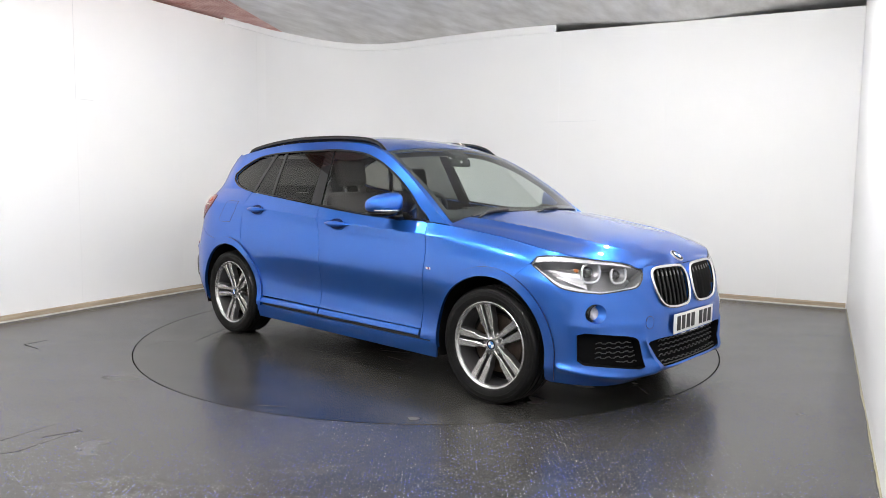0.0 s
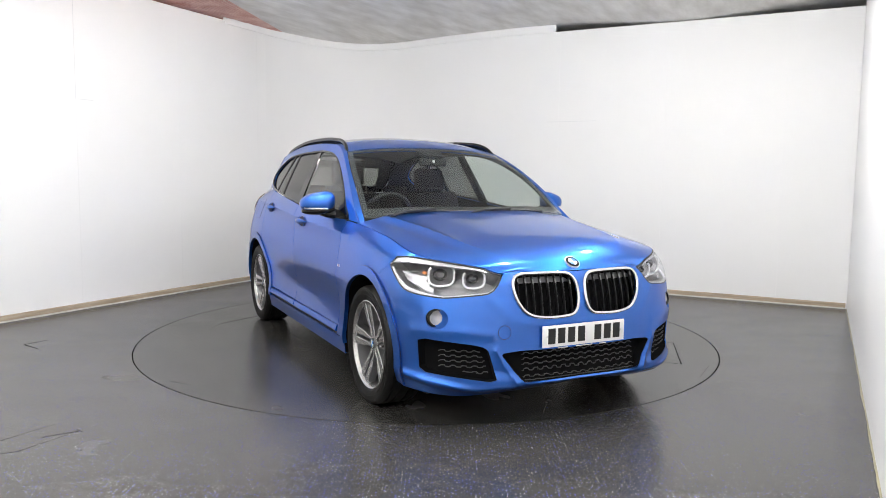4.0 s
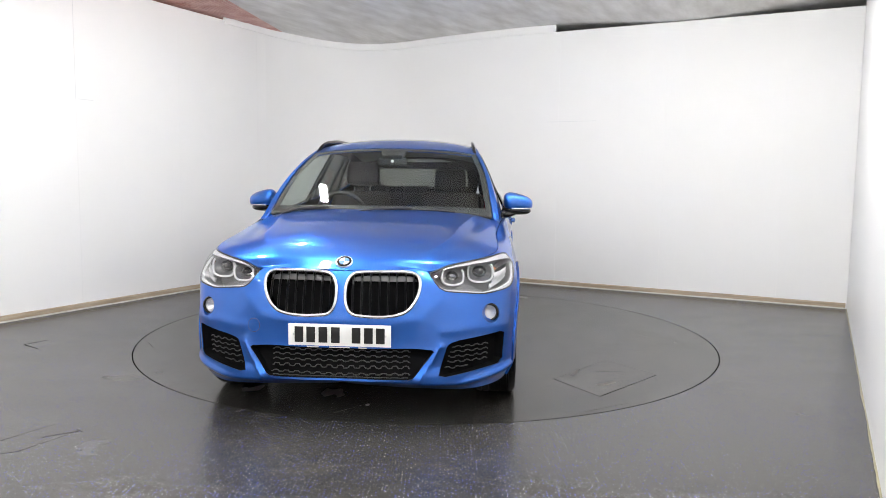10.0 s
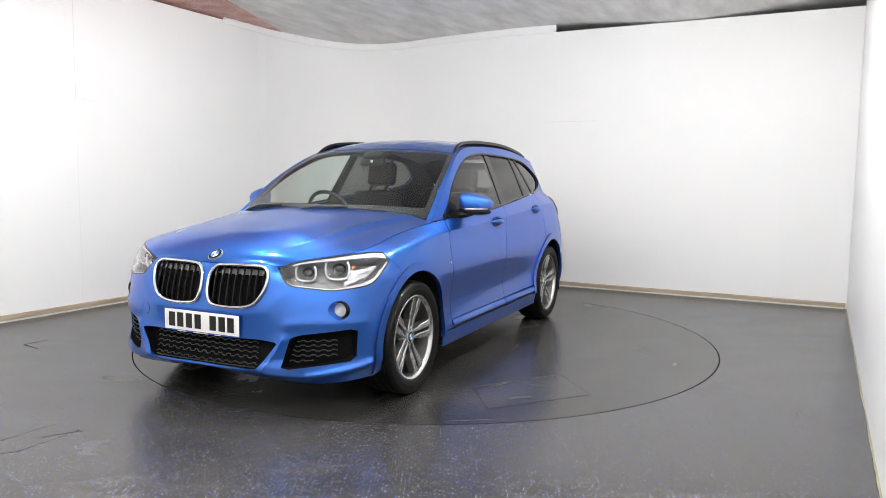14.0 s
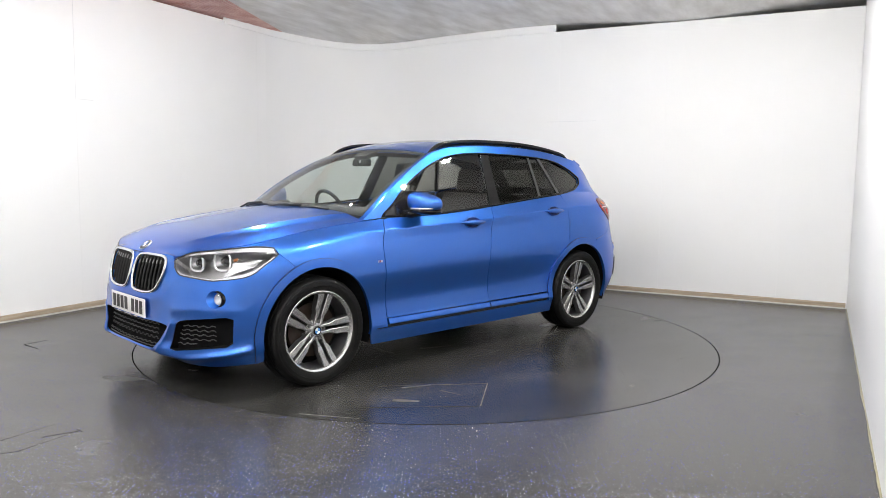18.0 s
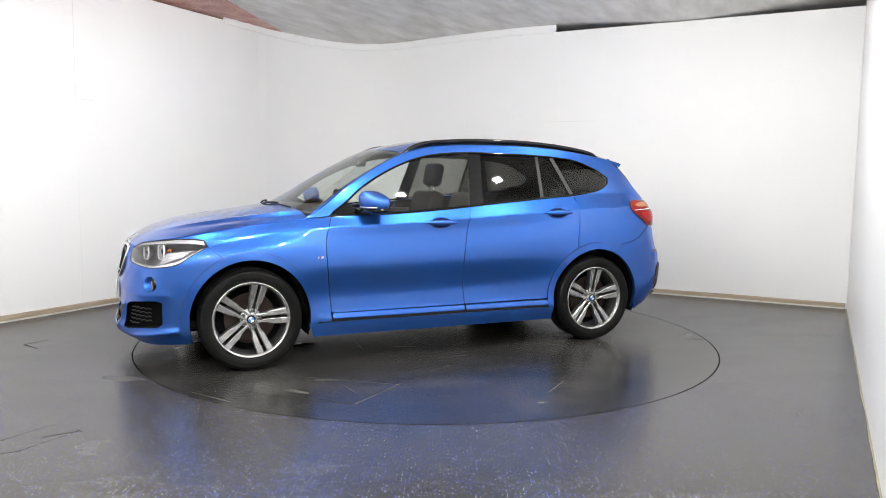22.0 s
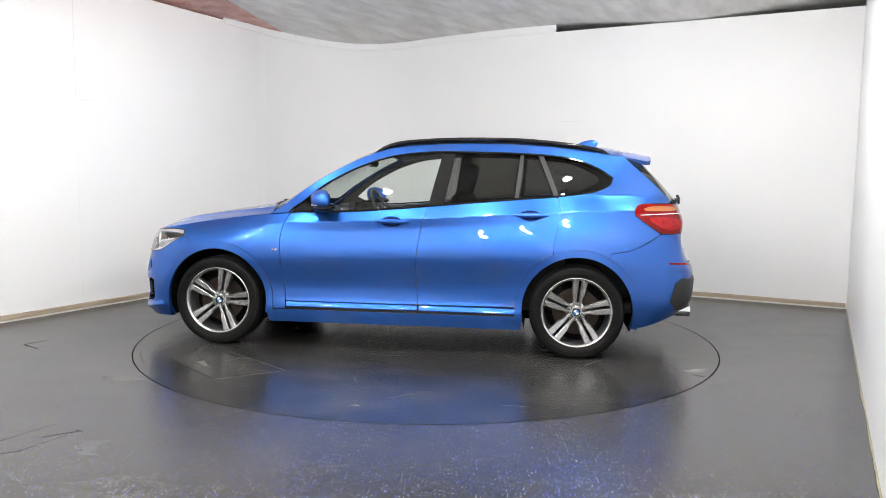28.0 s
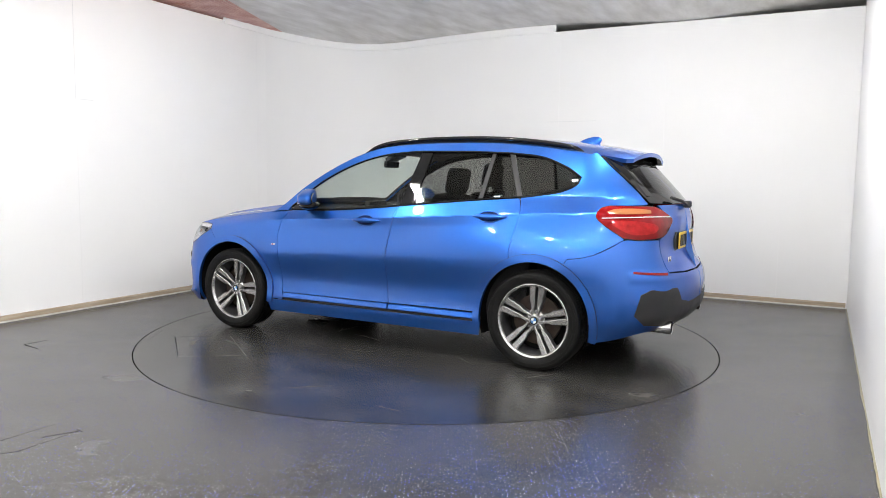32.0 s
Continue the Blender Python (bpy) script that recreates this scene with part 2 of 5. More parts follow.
# cuts and an access hatch in the vinyl
def streak(name, owner, a, b, width, mat, z=0.0006):
    d = (Vector(b) - Vector(a)).normalized()
    n = Vector((-d.y, d.x)) * width / 2
    bm = bmesh.new()
    bm.faces.new([bm.verts.new((*p, z)) for p in (Vector(a) - n, Vector(b) - n * 0.6, Vector(b) + n * 0.6, Vector(a) + n)])
    return part(name, bm, mat, owner)


cut_mark = material("vinyl_cut", (0.006, 0.006, 0.006), 0.8)
worn_mark = mottled(material("worn_vinyl"), 14.0, (0.045, 0.042, 0.036), (0.10, 0.092, 0.078), 0.35, 0.5)
scuff_mark = mottled(material("scuffed_vinyl"), 12.0, (0.035, 0.033, 0.030), (0.07, 0.066, 0.06), 0.35, 0.5)
for a, b, w in (((-3.118, 5.34), (-3.026, 5.498), 0.012), ((-3.11, 5.33), (-2.937, 5.204), 0.014), ((-2.20, 3.30), (-2.09, 3.375), 0.010), ((-1.93, 3.42), (-1.80, 3.51), 0.008), ((-1.82, 3.535), (-1.775, 3.50), 0.008), ((-2.03, 3.19), (-1.93, 3.24), 0.006), ((-1.94, 3.24), (-1.80, 3.51), 0.003), ((-2.1, 3.37), (-1.965, 3.607), 0.003)):
    streak("vinyl_cut", floor, a, b, w, cut_mark)
corners = [(1.634, 1.175), (1.105, 1.615), (0.74, 1.335), (1.285, 0.93)]
for (a, b), w, m in zip(zip(corners, corners[1:] + corners[:1]), (0.010, 0.008, 0.006, 0.006), (cut_mark, worn_mark, worn_mark, cut_mark)):
    streak("hatch_cut", turntable, a, b, w, m)
for a, b, w, m in (((1.93, 1.05), (1.74, 1.33), 0.006, scuff_mark), ((1.40, 1.20), (1.30, 1.32), 0.05, worn_mark), ((1.20, 1.05), (1.02, 1.12), 0.03, scuff_mark), ((-1.92, 0.96), (-1.99, 1.0), 0.01, cut_mark), ((-1.30, -1.1), (-1.05, -1.5), 0.008, cut_mark)):
    streak("scuff", turntable, a, b, w, m)
rnd = random.Random(31)
for i in range(46):
    r, at = rnd.uniform(0.5, 2.2), rnd.uniform(0, 2 * math.pi)
    way, long = at + rnd.gauss(1.5, 0.6), rnd.uniform(0.06, 0.34)
    a = (r * math.cos(at), r * math.sin(at))
    streak("scratch", turntable, a, (a[0] + long * math.cos(way), a[1] + long * math.sin(way)), rnd.uniform(0.002, 0.0045), worn_mark, 0.0009 + i * 0.00001)

# a curled scrap of black plastic that lies on the platform under the car
bm = bmesh.new()
rows = []
for f in np.linspace(0, 1, 9):
    x, y, w = 1.165 - 0.20 * f, 0.125 - 0.06 * f, 0.028 * math.sin(math.pi * (0.12 + 0.8 * f))
    rows.append([bm.verts.new((x, y + w * k, 0.004 + h + 0.010 * math.sin(math.pi * f) * (1 - abs(k)))) for k, h in ((-1, 0), (0, 0.006), (1, 0), (0, -0.002))])
for a, b in zip(rows, rows[1:]):
    for i in range(4):
        bm.faces.new((a[i], b[i], b[(i + 1) % 4], a[(i + 1) % 4]))
bm.faces.new(rows[0])
bm.faces.new(rows[-1][::-1])
bmesh.ops.recalc_face_normals(bm, faces=bm.faces)
scrap = tagged(part("plastic_scrap", bm, rubber, smooth=True, angle=50), "curled scrap of black plastic lying under the car", "scrap")
part("pale_mark", boxed(1.075, 1.105, 0.085, 0.105, 0.019, 0.022, 0.001), badge_white, scrap, "pale torn mark")
scrap.location = (*PLATFORM, 0)

# ---- walls ----
BEND, THICK = 1.3, 0.12
arc = [(U0 + BEND - BEND * math.cos(a), V1 - BEND + BEND * math.sin(a)) for a in np.linspace(0, math.pi / 2, 17)]


def wall(name, points, z0, z1, label, mat=None):
    ob = part(name, sweep([(u, v, 0) for u, v in points], [(0, z0), (0, z1), (-THICK, z1), (-THICK, z0)]), mat or wall_paint, smooth=True, angle=30)
    return placed(tagged(ob, label, "wall", kind="structure"))


wall("wall_left", [(U0, V0), (U0, V1 - BEND)], 0, TOP + 0.04, "white painted sheeted wall with faint joints")
wall("wall_bend", arc, 0, TOP, "white painted wall curving round the corner")
wall("wall_back", [(U0 + BEND, V1), (U1 + THICK, V1)], 0, TOP, "white painted sheeted wall with faint joints")
wall("wall_right", [(U1, V1), (U1, V0)], 0, TOP + 0.06, "white plastic cladding wall with upright joints", cladding)
# unseen wall closing the room; its grey tones what the car reflects
wall("wall_behind", [(U1, V0), (U0, V0)], 0, TOP, "plain unseen closing wall, its grey set to tone the car's reflections", closing_grey)

def soffit(u, v):
    """Height of the uneven slab: it sags to the back wall's top away from the bend."""
    k = min(max((v - 6.8) / 1.4, 0), 1)
    return SLAB - 0.083 * math.exp(-((u + 1.4) / 0.85) ** 2) * k * k * (3 - 2 * k) - 0.060 * math.exp(-((u + 5.5) / 1.2) ** 2 - ((v - 8.3) / 0.75) ** 2) + 0.004 * noise.noise((u * 0.9, v * 0.9, 0))


bm = bmesh.new()
us, vs = np.linspace(U0 - 1.6, U1 + 1.0, 70), np.linspace(V0 - 0.6, V1 + 1.6, 90)
net = [[bm.verts.new((u, v, soffit(u, v))) for v in vs] for u in us]
for a in range(len(us) - 1):
    for b in range(len(vs) - 1):
        bm.faces.new((net[a][b], net[a][b + 1], net[a + 1][b + 1], net[a + 1][b]))
placed(tagged(part("ceiling", bm, concrete, smooth=True), "rough grey concrete soffit", "ceiling", kind="structure"))

# red-primed ribbed deck that tapers out along the side wall
deck = placed(tagged(new("ceiling_deck"), "red-primed ribbed steel deck above the side wall", "ceiling", kind="structure"))
for k in range(15):
    f = k / 14
    a, b = Vector((U0 - 0.12 + 1.40 * f, 3.9, SLAB - 0.012)), Vector((U0 - 0.12 + 0.06 * f, 7.62, SLAB - 0.012))
    part("rib", tube_between(a, b, 0.036 - 0.008 * f, 0.006), oxide, deck)

# ---- sheets, joints and trims on the walls ----
def sheets(owner, along, start, stop, width, height, t=0.006, mat=None, name="wall_sheet", first=None):
    """Upright boards laid side by side on a wall, with hairline joints."""
    at = start
    edges = [start]
    at = first if first is not None else start + width
    while at < stop - 0.05:
        edges.append(at)
        at += width
    edges.append(stop)
    for a, b in zip(edges, edges[1:]):
        g = 0.0002
        if along == "v":
            bm = boxed(0, t, a + g, b - g, 0.01, height, 0.0004, 1)
        else:
            bm = boxed(a + g, b - g, -t, 0, 0.01, height, 0.0004, 1)
        ob = part(name, bm, mat or wall_paint, owner)
        ob.matrix_local = Matrix.Translation((U0 if along == "v" and name == "wall_sheet" else (U1 - t if along == "v" else 0), V1 if along == "u" else 0, 0))


left, back, right = bpy.data.objects["wall_left"], bpy.data.objects["wall_back"], bpy.data.objects["wall_right"]
sheets(left, "v", V0, V1 - BEND, 1.22, 3.04, first=LEFT_JOINT - 1.22 * 5)
sheets(back, "u", U0 + BEND, U1 - 0.01, 1.22, 3.0, first=BACK_JOINT - 1.22 * 2)
sheets(right, "v", V0, V1 - 0.01, 0.25, 3.05, 0.008, cladding, "cladding_board")
seam = material("grey_seam", (0.74, 0.75, 0.76), 0.7)
for owner, a, b in ((left, (U0 + 0.006, 4.50, 1.962), (U0 + 0.0085, 4.66, 1.967)), (back, (-2.96, V1 - 0.0085, 1.955), (-2.36, V1 - 0.006, 1.959)), (left, (U0 + 0.006, LEFT_JOINT - 0.002, 1.965), (U0 + 0.0075, LEFT_JOINT + 0.002, 3.0))):
    part("open_joint", boxed(a[0], b[0], a[1], b[1], a[2], b[2]), seam, owner)

# wooden skirting batten with a pale bead of filler at its foot
inner = [(U0 + 0.007, V0 + 0.1), (U0 + 0.007, V1 - BEND)] + [(u + 0.007, v - 0.007) for u, v in arc[1:-1]] + [(U0 + BEND, V1 - 0.007), (U1 - 0.02, V1 - 0.007)]
inner = [(float(a), float(b)) for a, b in inner]
long = []
for (a, b), (c, d) in zip(inner, inner[1:]):
    k = max(1, int(math.dist((a, b), (c, d)) / 0.12))
    long += [(a + (c - a) * i / k, b + (d - b) * i / k) for i in range(k)]
long.append(inner[-1])
wavy = [(a, b, 0.002 * noise.noise((a * 4, b * 4, 0))) for a, b in long]
skirting = placed(tagged(part("baseboard", sweep(wavy, [(0, 0.016), (0.020, 0.016), (0.020, 0.052), (0.015, 0.058), (0, 0.060)]), batten), "rough brown wooden skirting batten", "skirting", kind="structure"))
bead = [(a, b, 0.0) for a, b in long]
part("filler_bead", sweep(bead, [(0, 0.002), (0.026, 0.002), (0.022, 0.013), (0, 0.016)]), pale_bead, skirting)
line = [(U1 - 0.009, v, 0) for v in np.arange(V1 - 0.05, V0 + 0.1, -0.06)]
line = [(u - 0.008 * noise.noise((0, v * 2.1, 3.0)) - 0.004 * noise.noise((0, v * 9.0, 1.0)), v, 0) for u, v, _ in line]
placed(tagged(part("trim", sweep(line, [(-0.004, 0.002), (0.007, 0.002), (0.006, 0.006), (0.002, 0.011), (-0.004, 0.012)]), filler, smooth=True, angle=50), "yellowed uneven sealant along the cladding foot", "trim", kind="structure"))
# white capping strip round the bend under the slab
cap = [(U0 + 0.008, v) for v in np.linspace(6.39, V1 - BEND, 6)] + [(u + 0.006, v - 0.006) for u, v in arc[1:-1]] + [(u, V1 - 0.008) for u in np.linspace(U0 + BEND, -2.88, 8)]
placed(tagged(part("trim_cap", sweep([(float(a), float(b), soffit(a, b) - 0.004) for a, b in cap], [(-0.02, -0.085), (0.014, -0.085), (0.014, 0), (-0.02, 0)]), wall_paint, smooth=True, angle=40), "white capping strip at the wall head", "trim", kind="structure"))

# unseen closing walls above and behind the sheeted ones, near-black to darken the top gap
for name, pts in (("wall_outer_left", [(U0 - 1.2, V0 - 0.5), (U0 - 1.2, V1 + 1.2)]), ("wall_outer_back", [(U0 - 1.2, V1 + 1.2), (U1 + 0.9, V1 + 1.2)])):
    wall(name, pts, 0, SLAB, "unseen near-black closing wall that keeps the wall-top gap dark", dark_gap)

# ---- ceiling lights ----
led = material("led_diffuser", (0.9, 0.9, 0.9), 0.5)
led.node_tree.nodes["Principled BSDF"].inputs["Emission Color"].default_value = (1.0, 0.985, 0.96, 1)
led.node_tree.nodes["Principled BSDF"].inputs["Emission Strength"].default_value = 505.0
white_metal = material("white_metal", (0.8, 0.8, 0.8), 0.4)


def unseen_ceiling_light(u, v, drop):
    """Unseen square LED lantern: hung on two wires and glowing all round, or flush under the soffit."""
    ob = tagged(new("unseen_ceiling_light"), "unseen square LED lantern on wires under the soffit, placed to light the room" if drop else "unseen square LED panel flush under the soffit, placed to light the room", "light", "ceiling lights")
    ob.matrix_world = ROOM @ pose(u, v, soffit(u, v) - drop)
    part("back_plate", boxed(-0.07, 0.07, -0.07, 0.07, -0.012, 0.0, 0.003), white_metal, ob)
    part("diffuser", boxed(-0.042, 0.042, -0.042, 0.042, -0.054 if drop else -0.0365, -0.012, 0.003), led, ob)
    for k in (-0.04, 0.04):
        if drop:
            part("hanger", boxed(k - 0.002, k + 0.002, -0.002, 0.002, 0.0, drop + 0.003), white_metal, ob)
    return ob


# a ring of panels over the platform's edge, and unseen fill rows towards the wall behind
ring_lights = [(-2.80 + 2.05 * math.cos(radians(a)), 5.17 + 2.05 * math.sin(radians(a))) for a in (240, 270, 300, 330, 0, 30)] + [(-4.1, 4.7)]
# lamp at (-0.4, 2.3) and both rows are added to brighten walls and car
for u, v in ring_lights + [(-0.4, 2.3)] + [(u, v) for v in (0.6, -1.4) for u in (-4.2, -3.0, -1.8, -0.6)]:
    deep = -0.46 * u + 0.888 * v
    unseen_ceiling_light(u, v, 0.36 if deep < 5.3 else 0.12 if deep < 6.2 else 0.0)
# ---- the car's surfaces ----
# Car space: x ahead, y to its left, z up, from the middle of the wheelbase on the ground.
from mathutils import geometry


def spline(xs, ys):
    """A smooth monotone curve through knots; takes and gives arrays."""
    xs, ys = np.asarray(xs, float), np.asarray(ys, float)
    if xs[0] > xs[-1]:
        xs, ys = xs[::-1], ys[::-1]
    h = np.diff(xs)
    d = np.diff(ys) / h
    m = np.zeros_like(ys)
    for i in range(1, len(xs) - 1):
        m[i] = (d[i - 1] * h[i] + d[i] * h[i - 1]) / (h[i - 1] + h[i])
        if d[i - 1] * d[i] <= 0:
            m[i] *= 0.35
    m[0], m[-1] = d[0], d[-1]

    def f(x):
        x = np.clip(np.asarray(x, float), xs[0], xs[-1])
        i = np.clip(np.searchsorted(xs, x) - 1, 0, len(xs) - 2)
        t = (x - xs[i]) / h[i]
        return (ys[i] * (1 + 2 * t) * (1 - t) ** 2 + ys[i + 1] * t * t * (3 - 2 * t) + h[i] * (m[i] * t * (1 - t) ** 2 - m[i + 1] * t * t * (1 - t)))
    return f


def dense(points, step=0.02, closed=False):
    """Points of a smooth curve through the given ones."""
    p = [np.array(q, float) for q in points]
    n = len(p)
    out = []
    for i in range(n if closed else n - 1):
        a = p[i - 1] if closed or i > 0 else 2 * p[0] - p[1]
        b, c = p[i], p[(i + 1) % n]
        d = p[(i + 2) % n] if closed or i + 2 < n else 2 * p[-1] - p[-2]
        k = max(1, int(np.linalg.norm(c - b) / step))
        for t in np.arange(k) / k:
            out.append(0.5 * (2 * b + (c - a) * t + (2 * a - 5 * b + 4 * c - d) * t * t + (3 * b - a - 3 * c + d) * t ** 3))
    if not closed:
        out.append(p[-1])
    return [tuple(q) for q in out]


def straight(points, step=0.03, closed=False):
    p = [np.array(q, float) for q in points]
    out = []
    for b, c in zip(p, p[1:] + p[:1] if closed else p[1:]):
        k = max(1, int(np.linalg.norm(c - b) / step))
        out += [tuple(b + (c - b) * t) for t in np.arange(k) / k]
    return out if closed else out + [tuple(p[-1])]


# plan outline at its widest, from the nose round to the tail, at fourteen stations
PLAN = [(2.165, 0), (2.135, 0.41), (1.998, 0.705), (1.775, 0.870), (1.335, 0.905), (0.8, 0.905), (0.6, 0.905), (0.0, 0.905), (-0.8, 0.905), (-1.335, 0.905), (-1.8, 0.872), (-2.09, 0.72), (-2.21, 0.40), (-2.245, 0)]
fine = [q for q in dense([(PLAN[1][0], -0.4)] + PLAN + [(PLAN[-2][0], -0.4)], 0.004)]
first = min(range(len(fine)), key=lambda i: (abs(fine[i][1]) if fine[i][0] > 0 else 9))
last = min(range(len(fine)), key=lambda i: (abs(fine[i][1]) if fine[i][0] < 0 else 9))
OUT = np.array(fine[first:last + 1])
OUT[0, 1] = OUT[-1, 1] = 0.0
ARC = np.concatenate([[0], np.cumsum(np.linalg.norm(np.diff(OUT, axis=0), axis=1))])
STATION = [float(ARC[np.argmin(np.linalg.norm(OUT - np.array(q), axis=1))]) for q in PLAN]
tangent = np.gradient(OUT, axis=0)
kernel = np.ones(41) / 41
tangent = np.stack([np.convolve(np.pad(tangent[:, i], 20, "reflect", reflect_type="even" if i else "odd"), kernel, "valid") for i in (0, 1)], 1)
tangent[:20, 0] *= np.linspace(0, 1, 20)
tangent[-20:, 0] *= np.linspace(1, 0, 20)
tangent /= np.linalg.norm(tangent, axis=1)[:, None]
NORMAL = np.stack([tangent[:, 1], -tangent[:, 0]], 1)


def outline(s):
    return np.stack([np.interp(s, ARC, OUT[:, 0]), np.interp(s, ARC, OUT[:, 1])], 1), np.stack([np.interp(s, ARC, NORMAL[:, 0]), np.interp(s, ARC, NORMAL[:, 1])], 1)


mid = len(OUT) // 2


def at_x(x):
    """Arc length along the flank where the plan lies at x."""
    return float(np.interp(-x, -OUT[:, 0], ARC))


def nose_y(y):
    k = np.argmax(OUT[:, 1] > 0.89)
    return float(np.interp(y, OUT[:k, 1], ARC[:k]))


def tail_y(y):
    k = len(OUT) - np.argmax(OUT[::-1, 1] > 0.89)
    return float(np.interp(-y, -OUT[k:, 1], ARC[k:]))


# cabin side: lean-in above the belt, drawn in towards the screens
def cabin_y(x, z):
    t = (z - 1.03) / 0.5
    y = 0.835 - 0.20 * t - 0.045 * t * t
    y = y - 0.03 * (np.maximum(0, x - 0.3) / 0.45) ** 2 - 0.05 * np.maximum(0, -0.6 - x) ** 2 - 0.12 * (np.maximum(0, -1.55 - x) / 0.4) ** 2
    return y


belt_z = spline([0.9, 0.74, 0.4, 0.0, -0.4, -0.8, -1.16, -1.4, -1.8], [1.01, 1.012, 1.018, 1.045, 1.082, 1.118, 1.147, 1.16, 1.16])
# feature lines from sill to shoulder: height and set-back from the plan outline, station by station
LINES = [
    ([0.228, 0.206, 0.186, 0.195, 0.17, 0.17, 0.17, 0.17, 0.17, 0.17, 0.24, 0.30, 0.30, 0.30],
     [-0.07, -0.07, -0.05, -0.05, -0.035, -0.035, -0.035, -0.035, -0.035, -0.035, -0.04, -0.08, -0.10, -0.10]),
    ([0.250, 0.242, 0.240, 0.27, 0.30, 0.305, 0.305, 0.305, 0.31, 0.31, 0.34, 0.38, 0.38, 0.38],
     [-0.015, -0.015, -0.012, -0.012, -0.010, -0.018, -0.018, -0.018, -0.018, -0.010, -0.01, -0.02, -0.02, -0.02]),
    ([0.33, 0.33, 0.33, 0.37, 0.39, 0.375, 0.375, 0.380, 0.385, 0.41, 0.43, 0.46, 0.48, 0.48],
     [-0.022, -0.018, -0.008, -0.004, -0.004, -0.030, -0.032, -0.033, -0.032, -0.004, 0.0, -0.005, 0.0, 0.0]),
    ([0.45, 0.45, 0.46, 0.50, 0.52, 0.455, 0.450, 0.455, 0.475, 0.54, 0.56, 0.58, 0.60, 0.60],
     [-0.034, -0.026, -0.002, 0.0, 0.0, -0.036, -0.040, -0.041, -0.037, 0.0, 0.0, 0.0, 0.0, 0.0]),
    ([0.56, 0.56, 0.57, 0.62, 0.67, 0.68, 0.685, 0.70, 0.73, 0.75, 0.72, 0.69, 0.68, 0.68],
     [-0.036, -0.032, -0.012, -0.002, 0.0, -0.004, -0.006, -0.010, -0.008, 0.0, -0.006, -0.025, -0.04, -0.04]),
    ([0.68, 0.68, 0.68, 0.75, 0.82, 0.860, 0.868, 0.898, 0.946, 0.965, 0.93, 0.86, 0.82, 0.82],
     [-0.058, -0.052, -0.035, -0.016, -0.024, -0.030, -0.031, -0.033, -0.042, -0.050, -0.046, -0.060, -0.105, -0.110]),
    ([0.75, 0.76, 0.78, 0.82, 0.89, 0.930, 0.938, 0.968, 1.016, 1.047, 1.05, 1.02, 1.00, 1.00],
     [-0.078, -0.075, -0.063, -0.05, -0.064, -0.050, -0.044, -0.038, -0.056, -0.082, -0.088, -0.078, -0.10, -0.105]),
    ([0.80, 0.815, 0.85, 0.88, 0.945, 1.002, 1.012, 1.045, 1.118, 1.16, 1.16, 1.13, 1.12, 1.12],
     [-0.098, -0.098, -0.105, -0.105, -0.135, -0.100, -0.082, -0.075, -0.106, -0.158, -0.20, -0.16, -0.135, -0.135]),
]
LINE_Z = [spline(STATION, z) for z, _ in LINES]
LINE_O = [spline(STATION, o) for _, o in LINES]
rising_top = LINE_Z[-1]


def top_z(s):
    """Upper edge of the flank; it dips at the inner tips of the headlamps."""
    return rising_top(s) - 0.020 * np.exp(-((np.abs(s) - nose_y(0.48)) / 0.07) ** 2)


LINE_Z[-1] = top_z


# creases pressed into the panels: path by (arc length, z), rise and half-width
CREASES = [
    ([(at_x(0.95), 0.924), (at_x(0.4), 0.948), (at_x(0.0), 0.968), (at_x(-0.4), 0.992), (at_x(-0.8), 1.016), (at_x(-1.2), 1.040), (at_x(-1.72), 1.060)], 0.0075, 0.024),
    ([(nose_y(0.505), 0.425), (nose_y(0.45), 0.33), (nose_y(0.39), 0.250)], 0.014, 0.022),
    ([(nose_y(0.42), 0.236), (nose_y(0.60), 0.226), (nose_y(0.79), 0.262), (at_x(1.80), 0.285)], 0.015, 0.019),
    ([(nose_y(0.52), 0.505), (nose_y(0.66), 0.522), (at_x(1.85), 0.515)], 0.004, 0.03),
    ([(nose_y(0.0), 0.553), (nose_y(0.28), 0.550), (nose_y(0.42), 0.575), (nose_y(0.49), 0.64), (nose_y(0.53), 0.68)], 0.0025, 0.03),
    ([(tail_y(0.0), 0.64), (tail_y(0.55), 0.655), (at_x(-1.98), 0.665)], 0.012, 0.03),
]


def relief(s, z):
    out = np.zeros_like(z)
    for k, (path, rise, width) in enumerate(CREASES):
        best = np.full(len(z), 9.0)
        for (a, b), (c, d) in zip(path, path[1:]):
            ex, ez = c - a, d - b
            t = np.clip(((s - a) * ex + (z - b) * ez) / (ex * ex + ez * ez), 0, 1)
            best = np.minimum(best, np.hypot(s - a - t * ex, z - b - t * ez))
        out += rise * (np.exp(-np.hypot(best, 0.0015) / width) if k < 2 else np.exp(-(best / width) ** 2))
    return out


